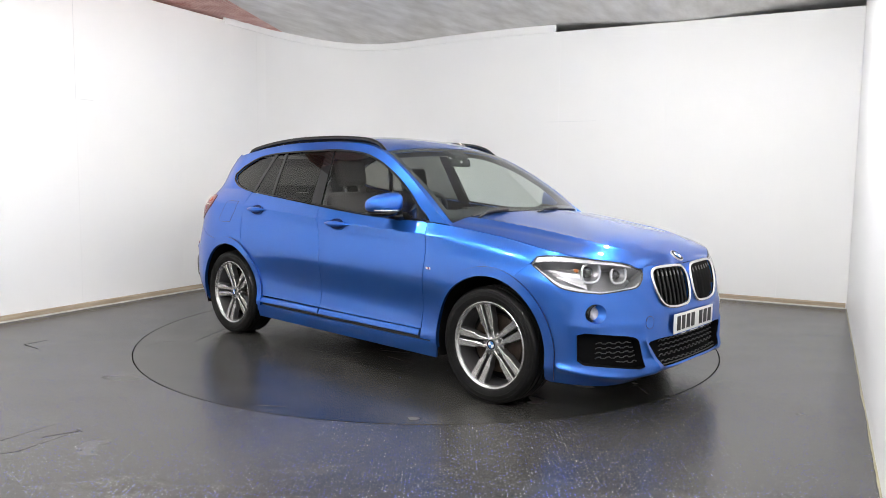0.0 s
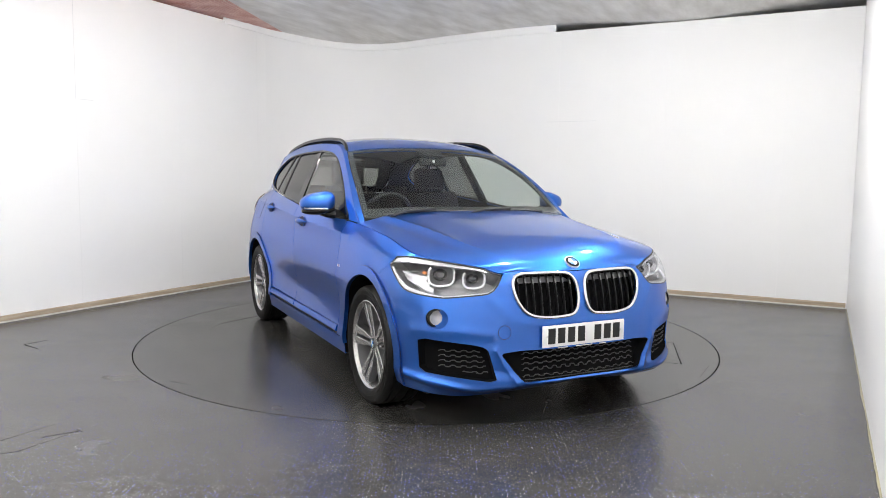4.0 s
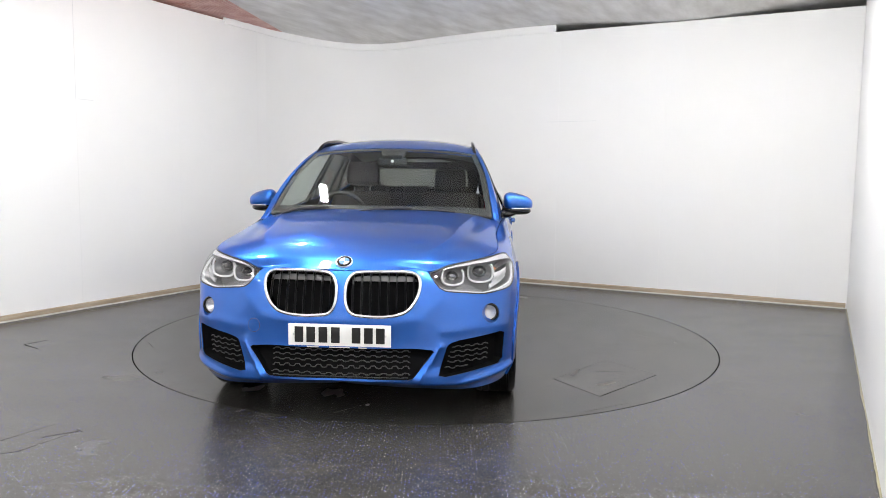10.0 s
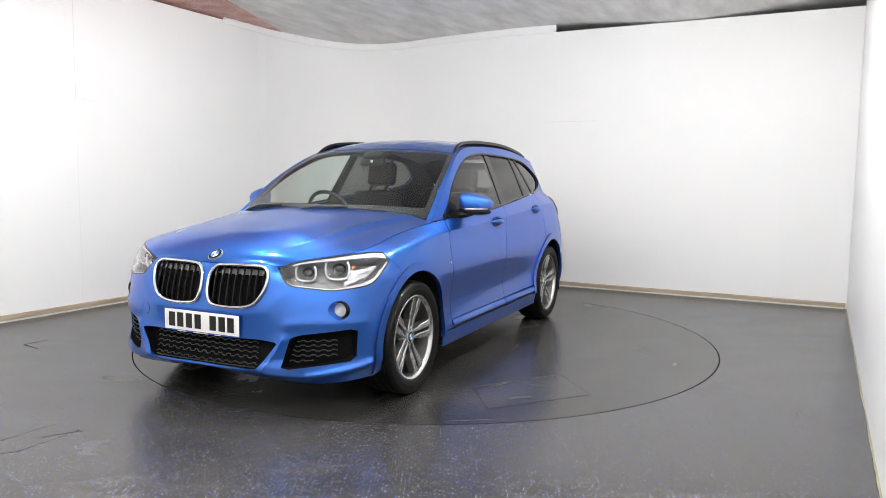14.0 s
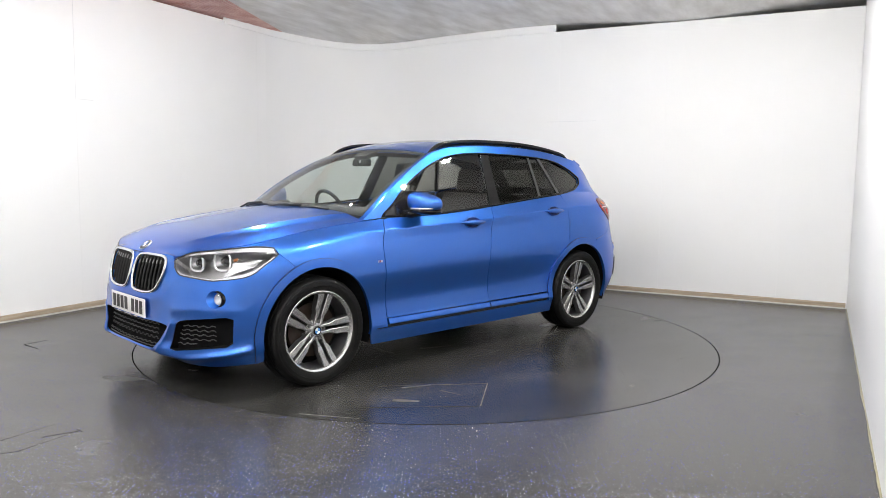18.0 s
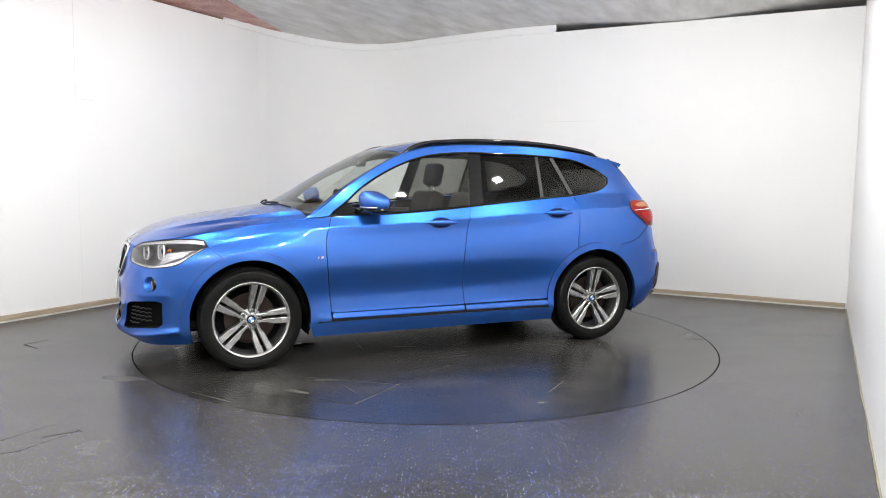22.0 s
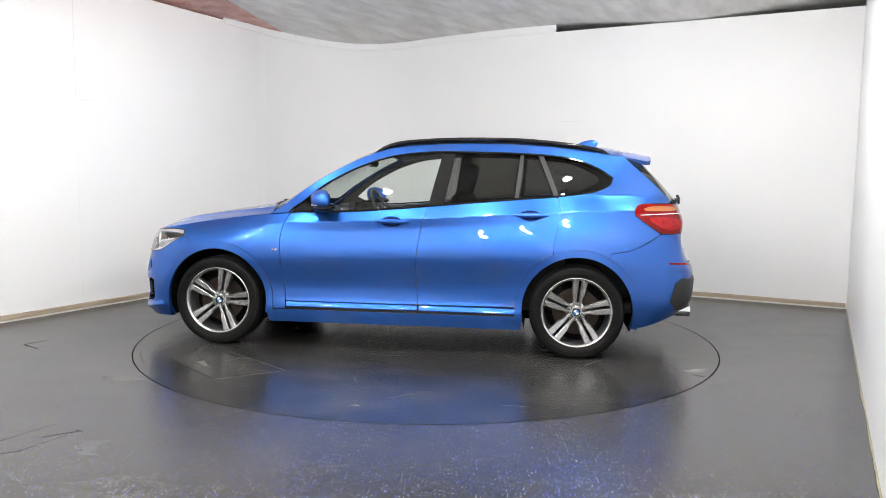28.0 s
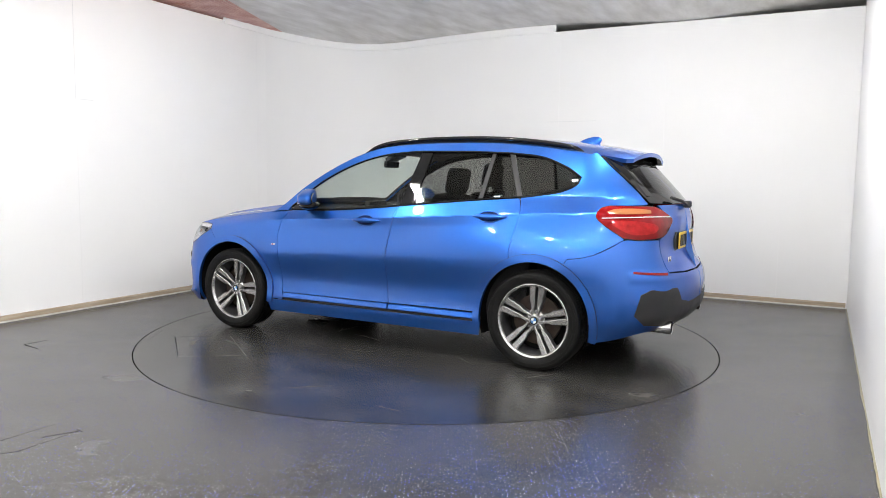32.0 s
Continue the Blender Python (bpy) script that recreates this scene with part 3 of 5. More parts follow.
def setback(s, z):
    """How far the body lies inside its plan outline at arc length s and height z."""
    Z = np.array([f(s) for f in LINE_Z])
    O = np.array([f(s) for f in LINE_O])
    h = np.maximum(np.diff(Z, axis=0), 1e-4)
    d = np.diff(O, axis=0) / h
    m = np.zeros_like(O)
    m[1:-1] = (d[:-1] * h[1:] + d[1:] * h[:-1]) / (h[:-1] + h[1:])
    m[0], m[-1] = d[0], d[-1]
    i = np.clip((z[None] > Z[1:-1]).sum(0), 0, len(LINES) - 2)
    k = np.arange(len(s))
    t = np.clip((z - Z[i, k]) / h[i, k], -0.6, 1.6)
    far = (t < 0) | (t > 1)
    hh = h[i, k]
    v = O[i, k] * (1 + 2 * t) * (1 - t) ** 2 + O[i + 1, k] * t * t * (3 - 2 * t) + hh * (m[i, k] * t * (1 - t) ** 2 - m[i + 1, k] * t * t * (1 - t))
    lin = np.where(t < 0.5, O[i, k] + t * hh * m[i, k], O[i + 1, k] + (t - 1) * hh * m[i + 1, k])
    return np.where(far, lin, v) + relief(s, z)


def lower(P):
    """Body flank: (arc length, height) to a place."""
    s, z = P[:, 0], P[:, 1]
    c, n = outline(np.abs(s))
    o = setback(np.abs(s), z)
    q = c + n * o[:, None]
    return np.stack([q[:, 0], q[:, 1] * np.where(s < 0, -1, 1), z], 1)


def flank(P):
    """The side by (x, z): body below the belt, cabin above."""
    x, z = P[:, 0], P[:, 1]
    s = np.interp(-x, -OUT[:, 0], ARC)
    for _ in range(6):
        c, n = outline(s)
        s = np.interp(n[:, 0] * setback(s, np.minimum(z, top_z(s))) - x, -OUT[:, 0], ARC)
    c, n = outline(s)
    zb = top_z(s)
    lo = c[:, 1] + n[:, 1] * setback(s, np.minimum(z, zb))
    edge = cabin_y(x, zb)
    hi = cabin_y(x, z) + (lo - edge) * np.exp(-np.maximum(0, z - zb) / 0.05)
    return np.stack([x, np.where(z <= zb, lo, hi), z], 1)


def locate(x, z):
    """Arc length at which the body, at height z, lies at x."""
    s = np.array([at_x(x)])
    for _ in range(8):
        c, n = outline(s)
        s = np.interp(n[:, 0] * setback(s, np.array([z])) - x, -OUT[:, 0], ARC)
    return float(s[0])


# where the cabin side turns into roof and screen, and the line along the middle
edge_z = spline([1.02, 0.94, 0.85, 0.68, 0.44, 0.21, 0.05, -0.21, -0.52, -0.97, -1.33, -1.59, -1.86], [0.978, 1.000, 1.056, 1.185, 1.335, 1.445, 1.492, 1.520, 1.530, 1.522, 1.487, 1.447, 1.40])
middle_z = spline([1.10, 1.0, 0.62, 0.25, 0.05, -0.4, -1.0, -1.4, -1.6, -1.88], [1.03, 1.083, 1.295, 1.492, 1.545, 1.588, 1.580, 1.548, 1.522, 1.468])


def over(P):
    """Roof and windscreen by (x, y)."""
    x, y = P[:, 0], P[:, 1]
    ze = edge_z(x)
    ye = cabin_y(x, ze)
    e = np.minimum(np.abs(y) / ye, 1)
    z = ze + (middle_z(x) - ze) * (1 - e ** 2.4)
    # the pillar foot runs out flush with the bonnet's corner
    w = np.clip((x - 0.80) / 0.15, 0, 1) * np.clip((np.abs(y) - 0.730) / 0.03, 0, 1)
    w = w * w * (3 - 2 * w)
    return np.stack([x, y, z * (1 - w) + w * hood(P)[:, 2]], 1)


# bonnet: its edge is the top of the flank
hood_s = np.linspace(0.0, at_x(0.72), 160)
hood_edge = lower(np.stack([hood_s, top_z(hood_s)], 1))
hood_mid = spline([2.2, 2.067, 2.0, 1.90, 1.8, 1.54, 1.28, 1.0, 0.8], [0.72, 0.803, 0.852, 0.903, 0.937, 0.988, 1.031, 1.075, 1.10])


def hood(P):
    x, y = P[:, 0], P[:, 1]
    o = np.argsort(hood_edge[:, 0])
    ye = np.interp(x, hood_edge[o, 0], hood_edge[o, 1])
    ze = np.interp(x, hood_edge[o, 0], hood_edge[o, 2])
    e = np.minimum(np.abs(y) / np.maximum(ye, 0.05), 1)
    # a sharp fold from the screen's corner to the inner tip of the headlamp, with a shallow hollow outside it
    fold = e - (0.62 + 0.19 * (1.95 - x))
    k = (np.exp(-np.hypot(fold, 0.002) / 0.045) * 0.0105 - np.exp(-((fold - 0.085) / 0.05) ** 2) * 0.004) * np.clip((x - 0.86) / 0.2, 0, 1) * np.clip((1.96 - x) / 0.35, 0, 1)
    return np.stack([x, y, ze + (hood_mid(x) - ze) * (1 - e ** 2.9) + k], 1)


# tail above the belt
tail_mid = spline([1.06, 1.12, 1.2, 1.3, 1.4, 1.5], [-2.125, -2.10, -2.035, -1.945, -1.85, -1.76])
tail_side = spline([1.06, 1.12, 1.2, 1.3, 1.4, 1.5], [-2.04, -2.00, -1.925, -1.82, -1.705, -1.60])


def tail(P):
    """Rear screen and hatch by (y, z)."""
    y, z = P[:, 0], P[:, 1]
    xe = tail_side(z)
    ye = cabin_y(xe, z)
    e = np.minimum(np.abs(y) / ye, 1)
    return np.stack([tail_mid(z) + (xe - tail_mid(z)) * e ** 2.5, y, z], 1)


def normals(lift, P, outward):
    e = 1e-3
    a = lift(P + np.array([e, 0])) - lift(P - np.array([e, 0]))
    b = lift(P + np.array([0, e])) - lift(P - np.array([0, e]))
    n = np.cross(a, b)
    n /= np.maximum(np.linalg.norm(n, axis=1), 1e-9)[:, None]
    return n * outward


OUTWARD = {lower: 1, flank: -1, over: 1, hood: 1, tail: -1}


def inside(poly, P):
    x, y = P[:, 0], P[:, 1]
    q = np.array(poly)
    r = np.roll(q, -1, axis=0)
    c = np.zeros(len(P), bool)
    for (x0, y0), (x1, y1) in zip(q, r):
        if y0 != y1:
            c ^= ((y0 > y) != (y1 > y)) & (x < (x1 - x0) * (y - y0) / (y1 - y0) + x0)
    return c


def shrink(poly, d):
    """Moves a closed outline inward by d."""
    q = np.array(poly, float)
    a, b = np.roll(q, 1, axis=0), np.roll(q, -1, axis=0)
    t = b - a
    t /= np.maximum(np.linalg.norm(t, axis=1), 1e-9)[:, None]
    area = np.sum(q[:, 0] * b[:, 1] - b[:, 0] * q[:, 1])
    return [tuple(v) for v in q + d * np.stack([-t[:, 1], t[:, 0]], 1) * (1 if area > 0 else -1)]


def sheet(poly, holes, step):
    """Triangles filling an outline with holes: 2D points, triangles, and the outline's loops of indices."""
    pts, edges, loops = [], [], []
    for loop in [poly] + list(holes):
        k = len(pts)
        loops.append(list(range(k, k + len(loop))))
        edges += [(k + i, k + (i + 1) % len(loop)) for i in range(len(loop))]
        pts += [Vector((float(a), float(b))) for a, b in loop]
    q = np.array(poly)
    lo, hi = q.min(0), q.max(0)
    xs = np.arange(lo[0] + step * 0.5, hi[0], step)
    ys = np.arange(lo[1] + step * 0.5, hi[1], step)
    g = np.array([(x + (0.5 * step if j % 2 else 0), y) for j, y in enumerate(ys) for x in xs]).reshape(-1, 2)
    ok = inside(poly, g)
    for h in holes:
        ok &= ~inside(h, g)
    g = g[ok]
    every = np.concatenate([np.array(l) for l in [poly] + list(holes)])
    if len(g):
        near = np.min(np.linalg.norm(g[:, None] - every[None], axis=2), axis=1)
        g = g[near > step * 0.45]
    pts += [Vector((float(a), float(b))) for a, b in g]
    v, _, f, vo, _, _ = geometry.delaunay_2d_cdt(pts, edges, [], 0, 1e-6)
    P = np.array([(a.x, a.y) for a in v])
    T = np.array([list(t) for t in f if len(t) == 3])
    c = P[T].mean(1)
    ok = inside(poly, c)
    for h in holes:
        ok &= ~inside(h, c)
    e1, e2 = P[T[:, 1]] - P[T[:, 0]], P[T[:, 2]] - P[T[:, 0]]
    ok &= np.abs(e1[:, 0] * e2[:, 1] - e1[:, 1] * e2[:, 0]) > 4e-7
    back = {}
    for i, o in enumerate(vo):
        for k in o:
            back[k] = i
    return P, T[ok], [[back[k] for k in l] for l in loops]


def panel(name, mat, parent, lift, poly, holes=(), side=1, both=False, step=0.03, raised=0.0, thick=0.012, lining=None, label=""):
    """A sheet laid on one of the car's surfaces, with rolled edges and an inner skin."""
    P, T, loops = sheet(poly, holes, step)
    N = normals(lift, P, OUTWARD[lift])
    V = lift(P) + N * raised
    I = V - N * thick
    r = 0.0025
    area = np.cross(V[T[:, 1]] - V[T[:, 0]], V[T[:, 2]] - V[T[:, 0]])
    if np.sum(np.einsum("ij,ij->i", area, N[T[:, 0]])) < 0:
        T = T[:, ::-1]
    n = len(V)
    verts = np.concatenate([V, I])
    bent = np.concatenate([N, -N])
    faces = [tuple(int(i) for i in t) for t in T] + [tuple(int(i) + n for i in t) for t in T[:, ::-1]]
    slot = [0] * len(T) + [1] * len(T)
    norms = [tuple(bent[i]) for f in faces for i in f]
    tri = {(int(t[i]), int(t[(i + 1) % 3])) for t in T for i in range(3)}
    for loop in loops:
        for a, b in zip(loop, loop[1:] + loop[:1]):
            if (a, b) not in tri:
                a, b = b, a
            if (a, b) not in tri or (both and abs(V[a, 1]) < 1e-4 and abs(V[b, 1]) < 1e-4):
                continue
            w = np.cross(V[b] - V[a], N[a])
            w /= max(np.linalg.norm(w), 1e-9)
            faces.append((b, a, a + n, b + n))
            norms += [tuple(w)] * 4
            slot.append(0)
    if both:
        k = len(verts)
        twin = np.arange(k) + k
        centre = np.abs(verts[:, 1]) < 1e-4
        twin[centre] = np.arange(k)[centre]
        m = []
        at = 0
        for f in list(faces):
            m += [(x, -y, z) for x, y, z in norms[at:at + len(f)][::-1]]
            at += len(f)
            faces.append(tuple(int(twin[i]) for i in f[::-1]))
        norms += m
        verts = np.concatenate([verts, verts * np.array([1, -1, 1])])
        slot += slot
    elif side < 0:
        verts = verts * np.array([1, -1, 1])
        m, at = [], 0
        for f in faces:
            m += [(x, -y, z) for x, y, z in norms[at:at + len(f)][::-1]]
            at += len(f)
        norms, faces = m, [f[::-1] for f in faces]
    verts = [tuple(v) for v in verts]
    me = bpy.data.meshes.new(name)
    me.from_pydata(verts, [], [tuple(int(i) for i in f) for f in faces])
    me.materials.append(mat)
    me.materials.append(lining or mat)
    me.polygons.foreach_set("material_index", slot)
    me.polygons.foreach_set("use_smooth", [True] * len(faces))
    me.normals_split_custom_set(norms)
    ob = new(name, me)
    ob.parent = parent
    if parent is car:
        ob.location = (AHEAD, ASIDE, 0)
    if label:
        ob["label"] = label
    return ob


def on(lift, points, side=1, raised=0.0):
    """Places of outline points on a surface."""
    P = np.array(points, float)
    V = lift(P) + normals(lift, P, OUTWARD[lift]) * raised
    V[:, 1] *= side
    return [Vector(v) for v in V]


def tube(points, radius, closed=False, sides=8, flat=1.0, bm=None):
    bm = bm or bmesh.new()
    n = len(points)
    rings = []
    steps = [(b - a).normalized() for a, b in zip(points, points[1:])]
    axis = min(range(3), key=lambda k: max(abs(d[k]) - 0.001 * (k == 2) for d in steps))
    up = Vector([1.0 if k == axis else 0.0 for k in range(3)])
    for i, p in enumerate(points):
        a = points[i - 1] if i or closed else p
        b = points[(i + 1) % n] if i + 1 < n or closed else p
        d = (b - a).normalized()
        s = d.cross(up)
        s = s.normalized() if s.length > 0.05 else d.cross(Vector((1, 0, 0))).normalized()
        u = s.cross(d).normalized()
        rings.append([bm.verts.new(p + s * (radius * flat * math.cos(k)) + u * (radius * math.sin(k))) for k in np.linspace(0, 2 * math.pi, sides, endpoint=False)])
    for i in range(n if closed else n - 1):
        for j in range(sides):
            bm.faces.new((rings[i][j], rings[(i + 1) % n][j], rings[(i + 1) % n][(j + 1) % sides], rings[i][(j + 1) % sides]))
    if not closed:
        bm.faces.new(rings[0])
        bm.faces.new(rings[-1][::-1])
    bmesh.ops.recalc_face_normals(bm, faces=bm.faces)
    return bm


def lathe(profile, segments=64, axis="y"):
    """A bmesh turned about the y axis from (radius, y) pairs."""
    bm = bmesh.new()
    rings = []
    for r, y in profile:
        rings.append([bm.verts.new((r * math.cos(a), y, r * math.sin(a))) for a in np.linspace(0, 2 * math.pi, segments, endpoint=False)] if r > 1e-6 else [bm.verts.new((0, y, 0))])
    for a, b in zip(rings, rings[1:]):
        for i in range(segments):
            j = (i + 1) % segments
            if len(a) == 1:
                bm.faces.new((a[0], b[j], b[i]))
            elif len(b) == 1:
                bm.faces.new((a[i], a[j], b[0]))
            else:
                bm.faces.new((a[i], a[j], b[j], b[i]))
    bmesh.ops.recalc_face_normals(bm, faces=bm.faces)
    return bm


def cpart(name, bm, mat, label="", smooth=True, angle=35, parent=None):
    ob = part(name, bm, mat, parent or car, label, smooth, angle)
    if parent is None:
        ob.location = (AHEAD, ASIDE, 0)
    return ob
# ---- the car ----
car = tagged(new("car"), "metallic blue compact sport utility car on the turntable", "car")
car.location = (*CENTRE, 0)
HUB, WELL, AX = 0.345, 0.388, 1.335
GAPW = 0.0022


def arch(cx, r, a0, a1, n=28):
    return [(cx + r * math.cos(radians(a)), HUB + r * math.sin(radians(a))) for a in np.linspace(a0, a1, n)]


def s_of(points):
    """Points given by (x, z) on the flank, as (arc length, z)."""
    return [(locate(x, z), z) for x, z in points]


def along_top(s0, s1, drop=0.0, n=40):
    return [(float(s), float(top_z(s)) - drop) for s in np.linspace(s0, s1, n)]


def along_bottom(s0, s1, n=40):
    return [(float(s), float(LINE_Z[0](s))) for s in np.linspace(s0, s1, n)]


# headlamp outline
TIP = nose_y(0.470)
lamp_low = dense([(TIP, 0.776), (nose_y(0.502), 0.730), (nose_y(0.540), 0.704), (nose_y(0.62), 0.694), (nose_y(0.715), 0.683), (nose_y(0.76), 0.683), (locate(1.80, 0.707), 0.707), (locate(1.70, 0.765), 0.765), (locate(1.60, 0.822), 0.822)], 0.015)
lamp_high = along_top(locate(1.60, 0.822), TIP + 0.004, 0.004, 40)
lamp_high = [(s, z - 0.045 * (1 - i / 39) ** 6 - 0.003 * (i / 39) ** 6) for i, (s, z) in enumerate(lamp_high)]
LAMP = lamp_low + lamp_high[1:]

# grille and intake outlines, by (y, z) on the nose
KIDNEY = dense([(0.408, 0.770), (0.375, 0.793), (0.30, 0.799), (0.12, 0.796), (0.055, 0.782), (0.026, 0.735), (0.026, 0.648), (0.055, 0.594), (0.12, 0.580), (0.24, 0.580), (0.330, 0.601), (0.383, 0.655), (0.410, 0.72)], 0.012, True)
KIDNEY = [(nose_y(y), z) for y, z in KIDNEY]
mouth_low = [(nose_y(y), z) for y, z in dense([(0.0, 0.258), (0.25, 0.255), (0.345, 0.26), (0.395, 0.30), (0.475, 0.402)], 0.02)]
mouth_top = [(nose_y(y), z) for y, z in dense([(0.465, 0.412), (0.36, 0.420), (0.2, 0.417), (0.0, 0.417)], 0.02)]
MOUTH_HALF = mouth_low + mouth_top
SIDE_IN = [(nose_y(y), z) for y, z in dense([(0.550, 0.437), (0.60, 0.455), (0.80, 0.480)], 0.02) + dense([(0.825, 0.468), (0.822, 0.33)], 0.02) + dense([(0.80, 0.308), (0.53, 0.272)], 0.02) + dense([(0.498, 0.282), (0.520, 0.36), (0.540, 0.425)], 0.02)]
FOG = [(nose_y(0.760) + 0.058 * math.cos(a), 0.580 + 0.050 * math.sin(a)) for a in np.linspace(0, 2 * math.pi, 28, endpoint=False)]

# ---- front bumper: both halves in one skin ----
front_low = along_bottom(locate(1.71, 0.21), 0.0, 50)
bumper = along_top(0.0, TIP, 0.002, 24)[:-1] + lamp_low[:-1] + s_of(dense([(1.60, 0.822), (1.535, 0.765), (1.48, 0.705)], 0.02)) + s_of(arch(AX, WELL, 66, -21, 24)) + front_low[1:] + [(0.0, 0.242)] + mouth_low + mouth_top + straight([(0.0, 0.43), (0.0, 0.78)], 0.02)
panel("front_bumper", blue, car, lower, bumper, [KIDNEY, SIDE_IN, FOG], both=True, step=0.010, lining=lining_dark, label="blue front bumper with black intakes")

for side in (1, -1):
    # ---- kidney grille ----
    ring = [Vector((x + 0.006, y * side, z)) for x, y, z in lower(np.array(KIDNEY))]
    surround = cpart("grille_surround", tube(ring, 0.0092, True, 12), bright_trim, "chrome kidney grille surround")
    bm = bmesh.new()
    inner = on(lower, shrink(KIDNEY, 0.004), side, -0.045)
    bm.faces.new([bm.verts.new(p) for p in (inner if side > 0 else inner[::-1])])
    part("backing", bm, dark_gap, surround)
    q = np.array(KIDNEY)
    # upper flap in grey: the reflection on its gloss is put into the colour
    upper = [(s0, min(z0, float(np.interp(s0, [q[:, 0].min(), q[:, 0].max()], [0.79, 0.785])))) for s0, z0 in shrink(KIDNEY, 0.012) if z0 > 0.752]
    flap = panel("air_flap", flap_sheen, surround, lower, upper, side=side, step=0.02, raised=-0.030, thick=0.004, label="upper air flap behind the slats, its reflection painted grey")
    for k in range(8):
        s0 = q[:, 0].min() + (k + 0.75) * (q[:, 0].max() - q[:, 0].min()) / 8.5
        z = np.linspace(0.5, 0.85, 60)
        ok = inside(KIDNEY, np.stack([np.full(60, s0), z], 1))
        z = z[ok]
        line = on(lower, [(s0, float(v)) for v in np.linspace(z[0], z[-1], 10)], side, -0.012)
        part("slat", tube(line, 0.005, sides=6, flat=2.2), slat_black, surround, smooth=True, angle=50)
        part("slat_tip", tube([p + Vector((0.0045, 0, 0)) for p in (line[-3], (line[-3] + line[-2]) / 2, line[-2])], 0.004, sides=6, flat=2.0), alloy_dark, surround)

    # ---- intakes with wavy mesh ----
    for nm, loop in (("outer_intake", SIDE_IN), ("centre_intake", MOUTH_HALF)):
        bm = bmesh.new()
        deep = [(0.0 if p[0] < 1e-4 else q[0], q[1]) for p, q in zip(loop, shrink(loop, 0.006))]
        o, i = on(lower, loop, side, -0.004), on(lower, deep, side, -0.055)
        vo, vi = [bm.verts.new(p) for p in o], [bm.verts.new(p) for p in i]
        for a in range(len(vo)):
            b = (a + 1) % len(vo)
            if max(o[a].y * side, o[b].y * side) > 0.002:
                bm.faces.new((vo[a], vo[b], vi[b], vi[a]))
        bm.faces.new(vi)
        bmesh.ops.recalc_face_normals(bm, faces=bm.faces)
        well = cpart(nm, bm, dark_gap, "black plastic air intake")
        lo, hi = np.array(loop).min(0), np.array(loop).max(0)
        for row in np.arange(lo[1] + 0.018, hi[1] - 0.008, 0.026):
            ss = np.arange(lo[0], hi[0], 0.006)
            wave = np.stack([ss, row + 0.0036 * np.clip(3.0 * np.cos(ss * 2 * math.pi / 0.056), -1, 1)], 1)
            if nm == "centre_intake":
                wave = wave[inside(shrink(loop, 0.004), wave + np.array([0.012, 0])) & (wave[:, 0] < nose_y(0.36))]
            else:
                wave = wave[inside(shrink(loop, 0.03), wave) & (wave[:, 0] < nose_y(0.755))]
            if len(wave) > 6:
                part("mesh_bar", tube(on(lower, [tuple(w) for w in wave], side, -0.022), 0.0028, sides=5), mesh_edge, well, smooth=True)

    # ---- fog lamp ----
    bowl = on(lower, FOG, side, -0.002)
    centre = sum(bowl, Vector()) / len(bowl)
    bm = bmesh.new()
    deep = [centre + (p - centre) * 0.72 - Vector((0.03, 0, 0)) for p in bowl]
    vo, vi = [bm.verts.new(p) for p in bowl], [bm.verts.new(p) for p in deep]
    for a in range(len(vo)):
        bm.faces.new((vo[a], vo[(a + 1) % 28], vi[(a + 1) % 28], vi[a]))
    bmesh.ops.recalc_face_normals(bm, faces=bm.faces)
    socket = cpart("fog_lamp", bm, blue, "round fog lamp in a blue socket")
    bm = lathe([(0.0, 0.012), (0.018, 0.010), (0.033, 0.003), (0.036, -0.004)], 32)
    lens = part("lens", bm, lamp_cover, socket, smooth=True)
    facing = Matrix.Translation(centre - Vector((0.016, 0.010 * side, 0))) @ Matrix.Rotation(radians(-90 + 14 * side), 4, "Z")
    lens.matrix_local = facing
    bm = lathe([(0.0, -0.03), (0.02, -0.022), (0.034, -0.002), (0.038, 0.0), (0.0385, -0.006)], 32)
    bowl_ob = part("reflector", bm, lamp_chrome, socket, smooth=True)
    bowl_ob.matrix_local = facing
    part("bezel", lathe([(0.0375, 0.0), (0.040, 0.009), (0.050, 0.006), (0.053, -0.012)], 32), black_gloss, socket, smooth=True).matrix_local = facing

    # ---- headlamp ----
    lamp = panel("headlamp", lamp_cover, car, lower, LAMP, side=side, step=0.03, thick=0.004, raised=0.001, lining=glass_back, label="clear twin-beam headlamp")
    lamp.visible_shadow = False
    bm = bmesh.new()
    P, T, _ = sheet(shrink(LAMP, 0.004), [], 0.03)
    V = on(lower, P, side, -0.11)
    vs = [bm.verts.new(v) for v in V]
    for t in T:
        bm.faces.new([vs[i] for i in t])
    rimo = on(lower, shrink(LAMP, 0.002), side, -0.006)
    rimi = on(lower, shrink(LAMP, 0.004), side, -0.11)
    a, b = [bm.verts.new(v) for v in rimo], [bm.verts.new(v) for v in rimi]
    for i in range(len(a)):
        bm.faces.new((a[i], a[(i + 1) % len(a)], b[(i + 1) % len(a)], b[i]))
    bmesh.ops.recalc_face_normals(bm, faces=bm.faces)
    part("housing", bm, lamp_inner, lamp, smooth=True, angle=40)
    # bright brow along the top and rim below
    hi = lamp_high[1:-4]
    panel("brow", lamp_chrome, lamp, lower, hi + [(q, z - 0.027 + 0.017 * (i / len(hi))) for i, (q, z) in list(enumerate(hi))[::-1]], side=side, step=0.03, raised=-0.005, thick=0.012, label="bright brow strip")
    lo = [q for q in lamp_low[4:-2]]
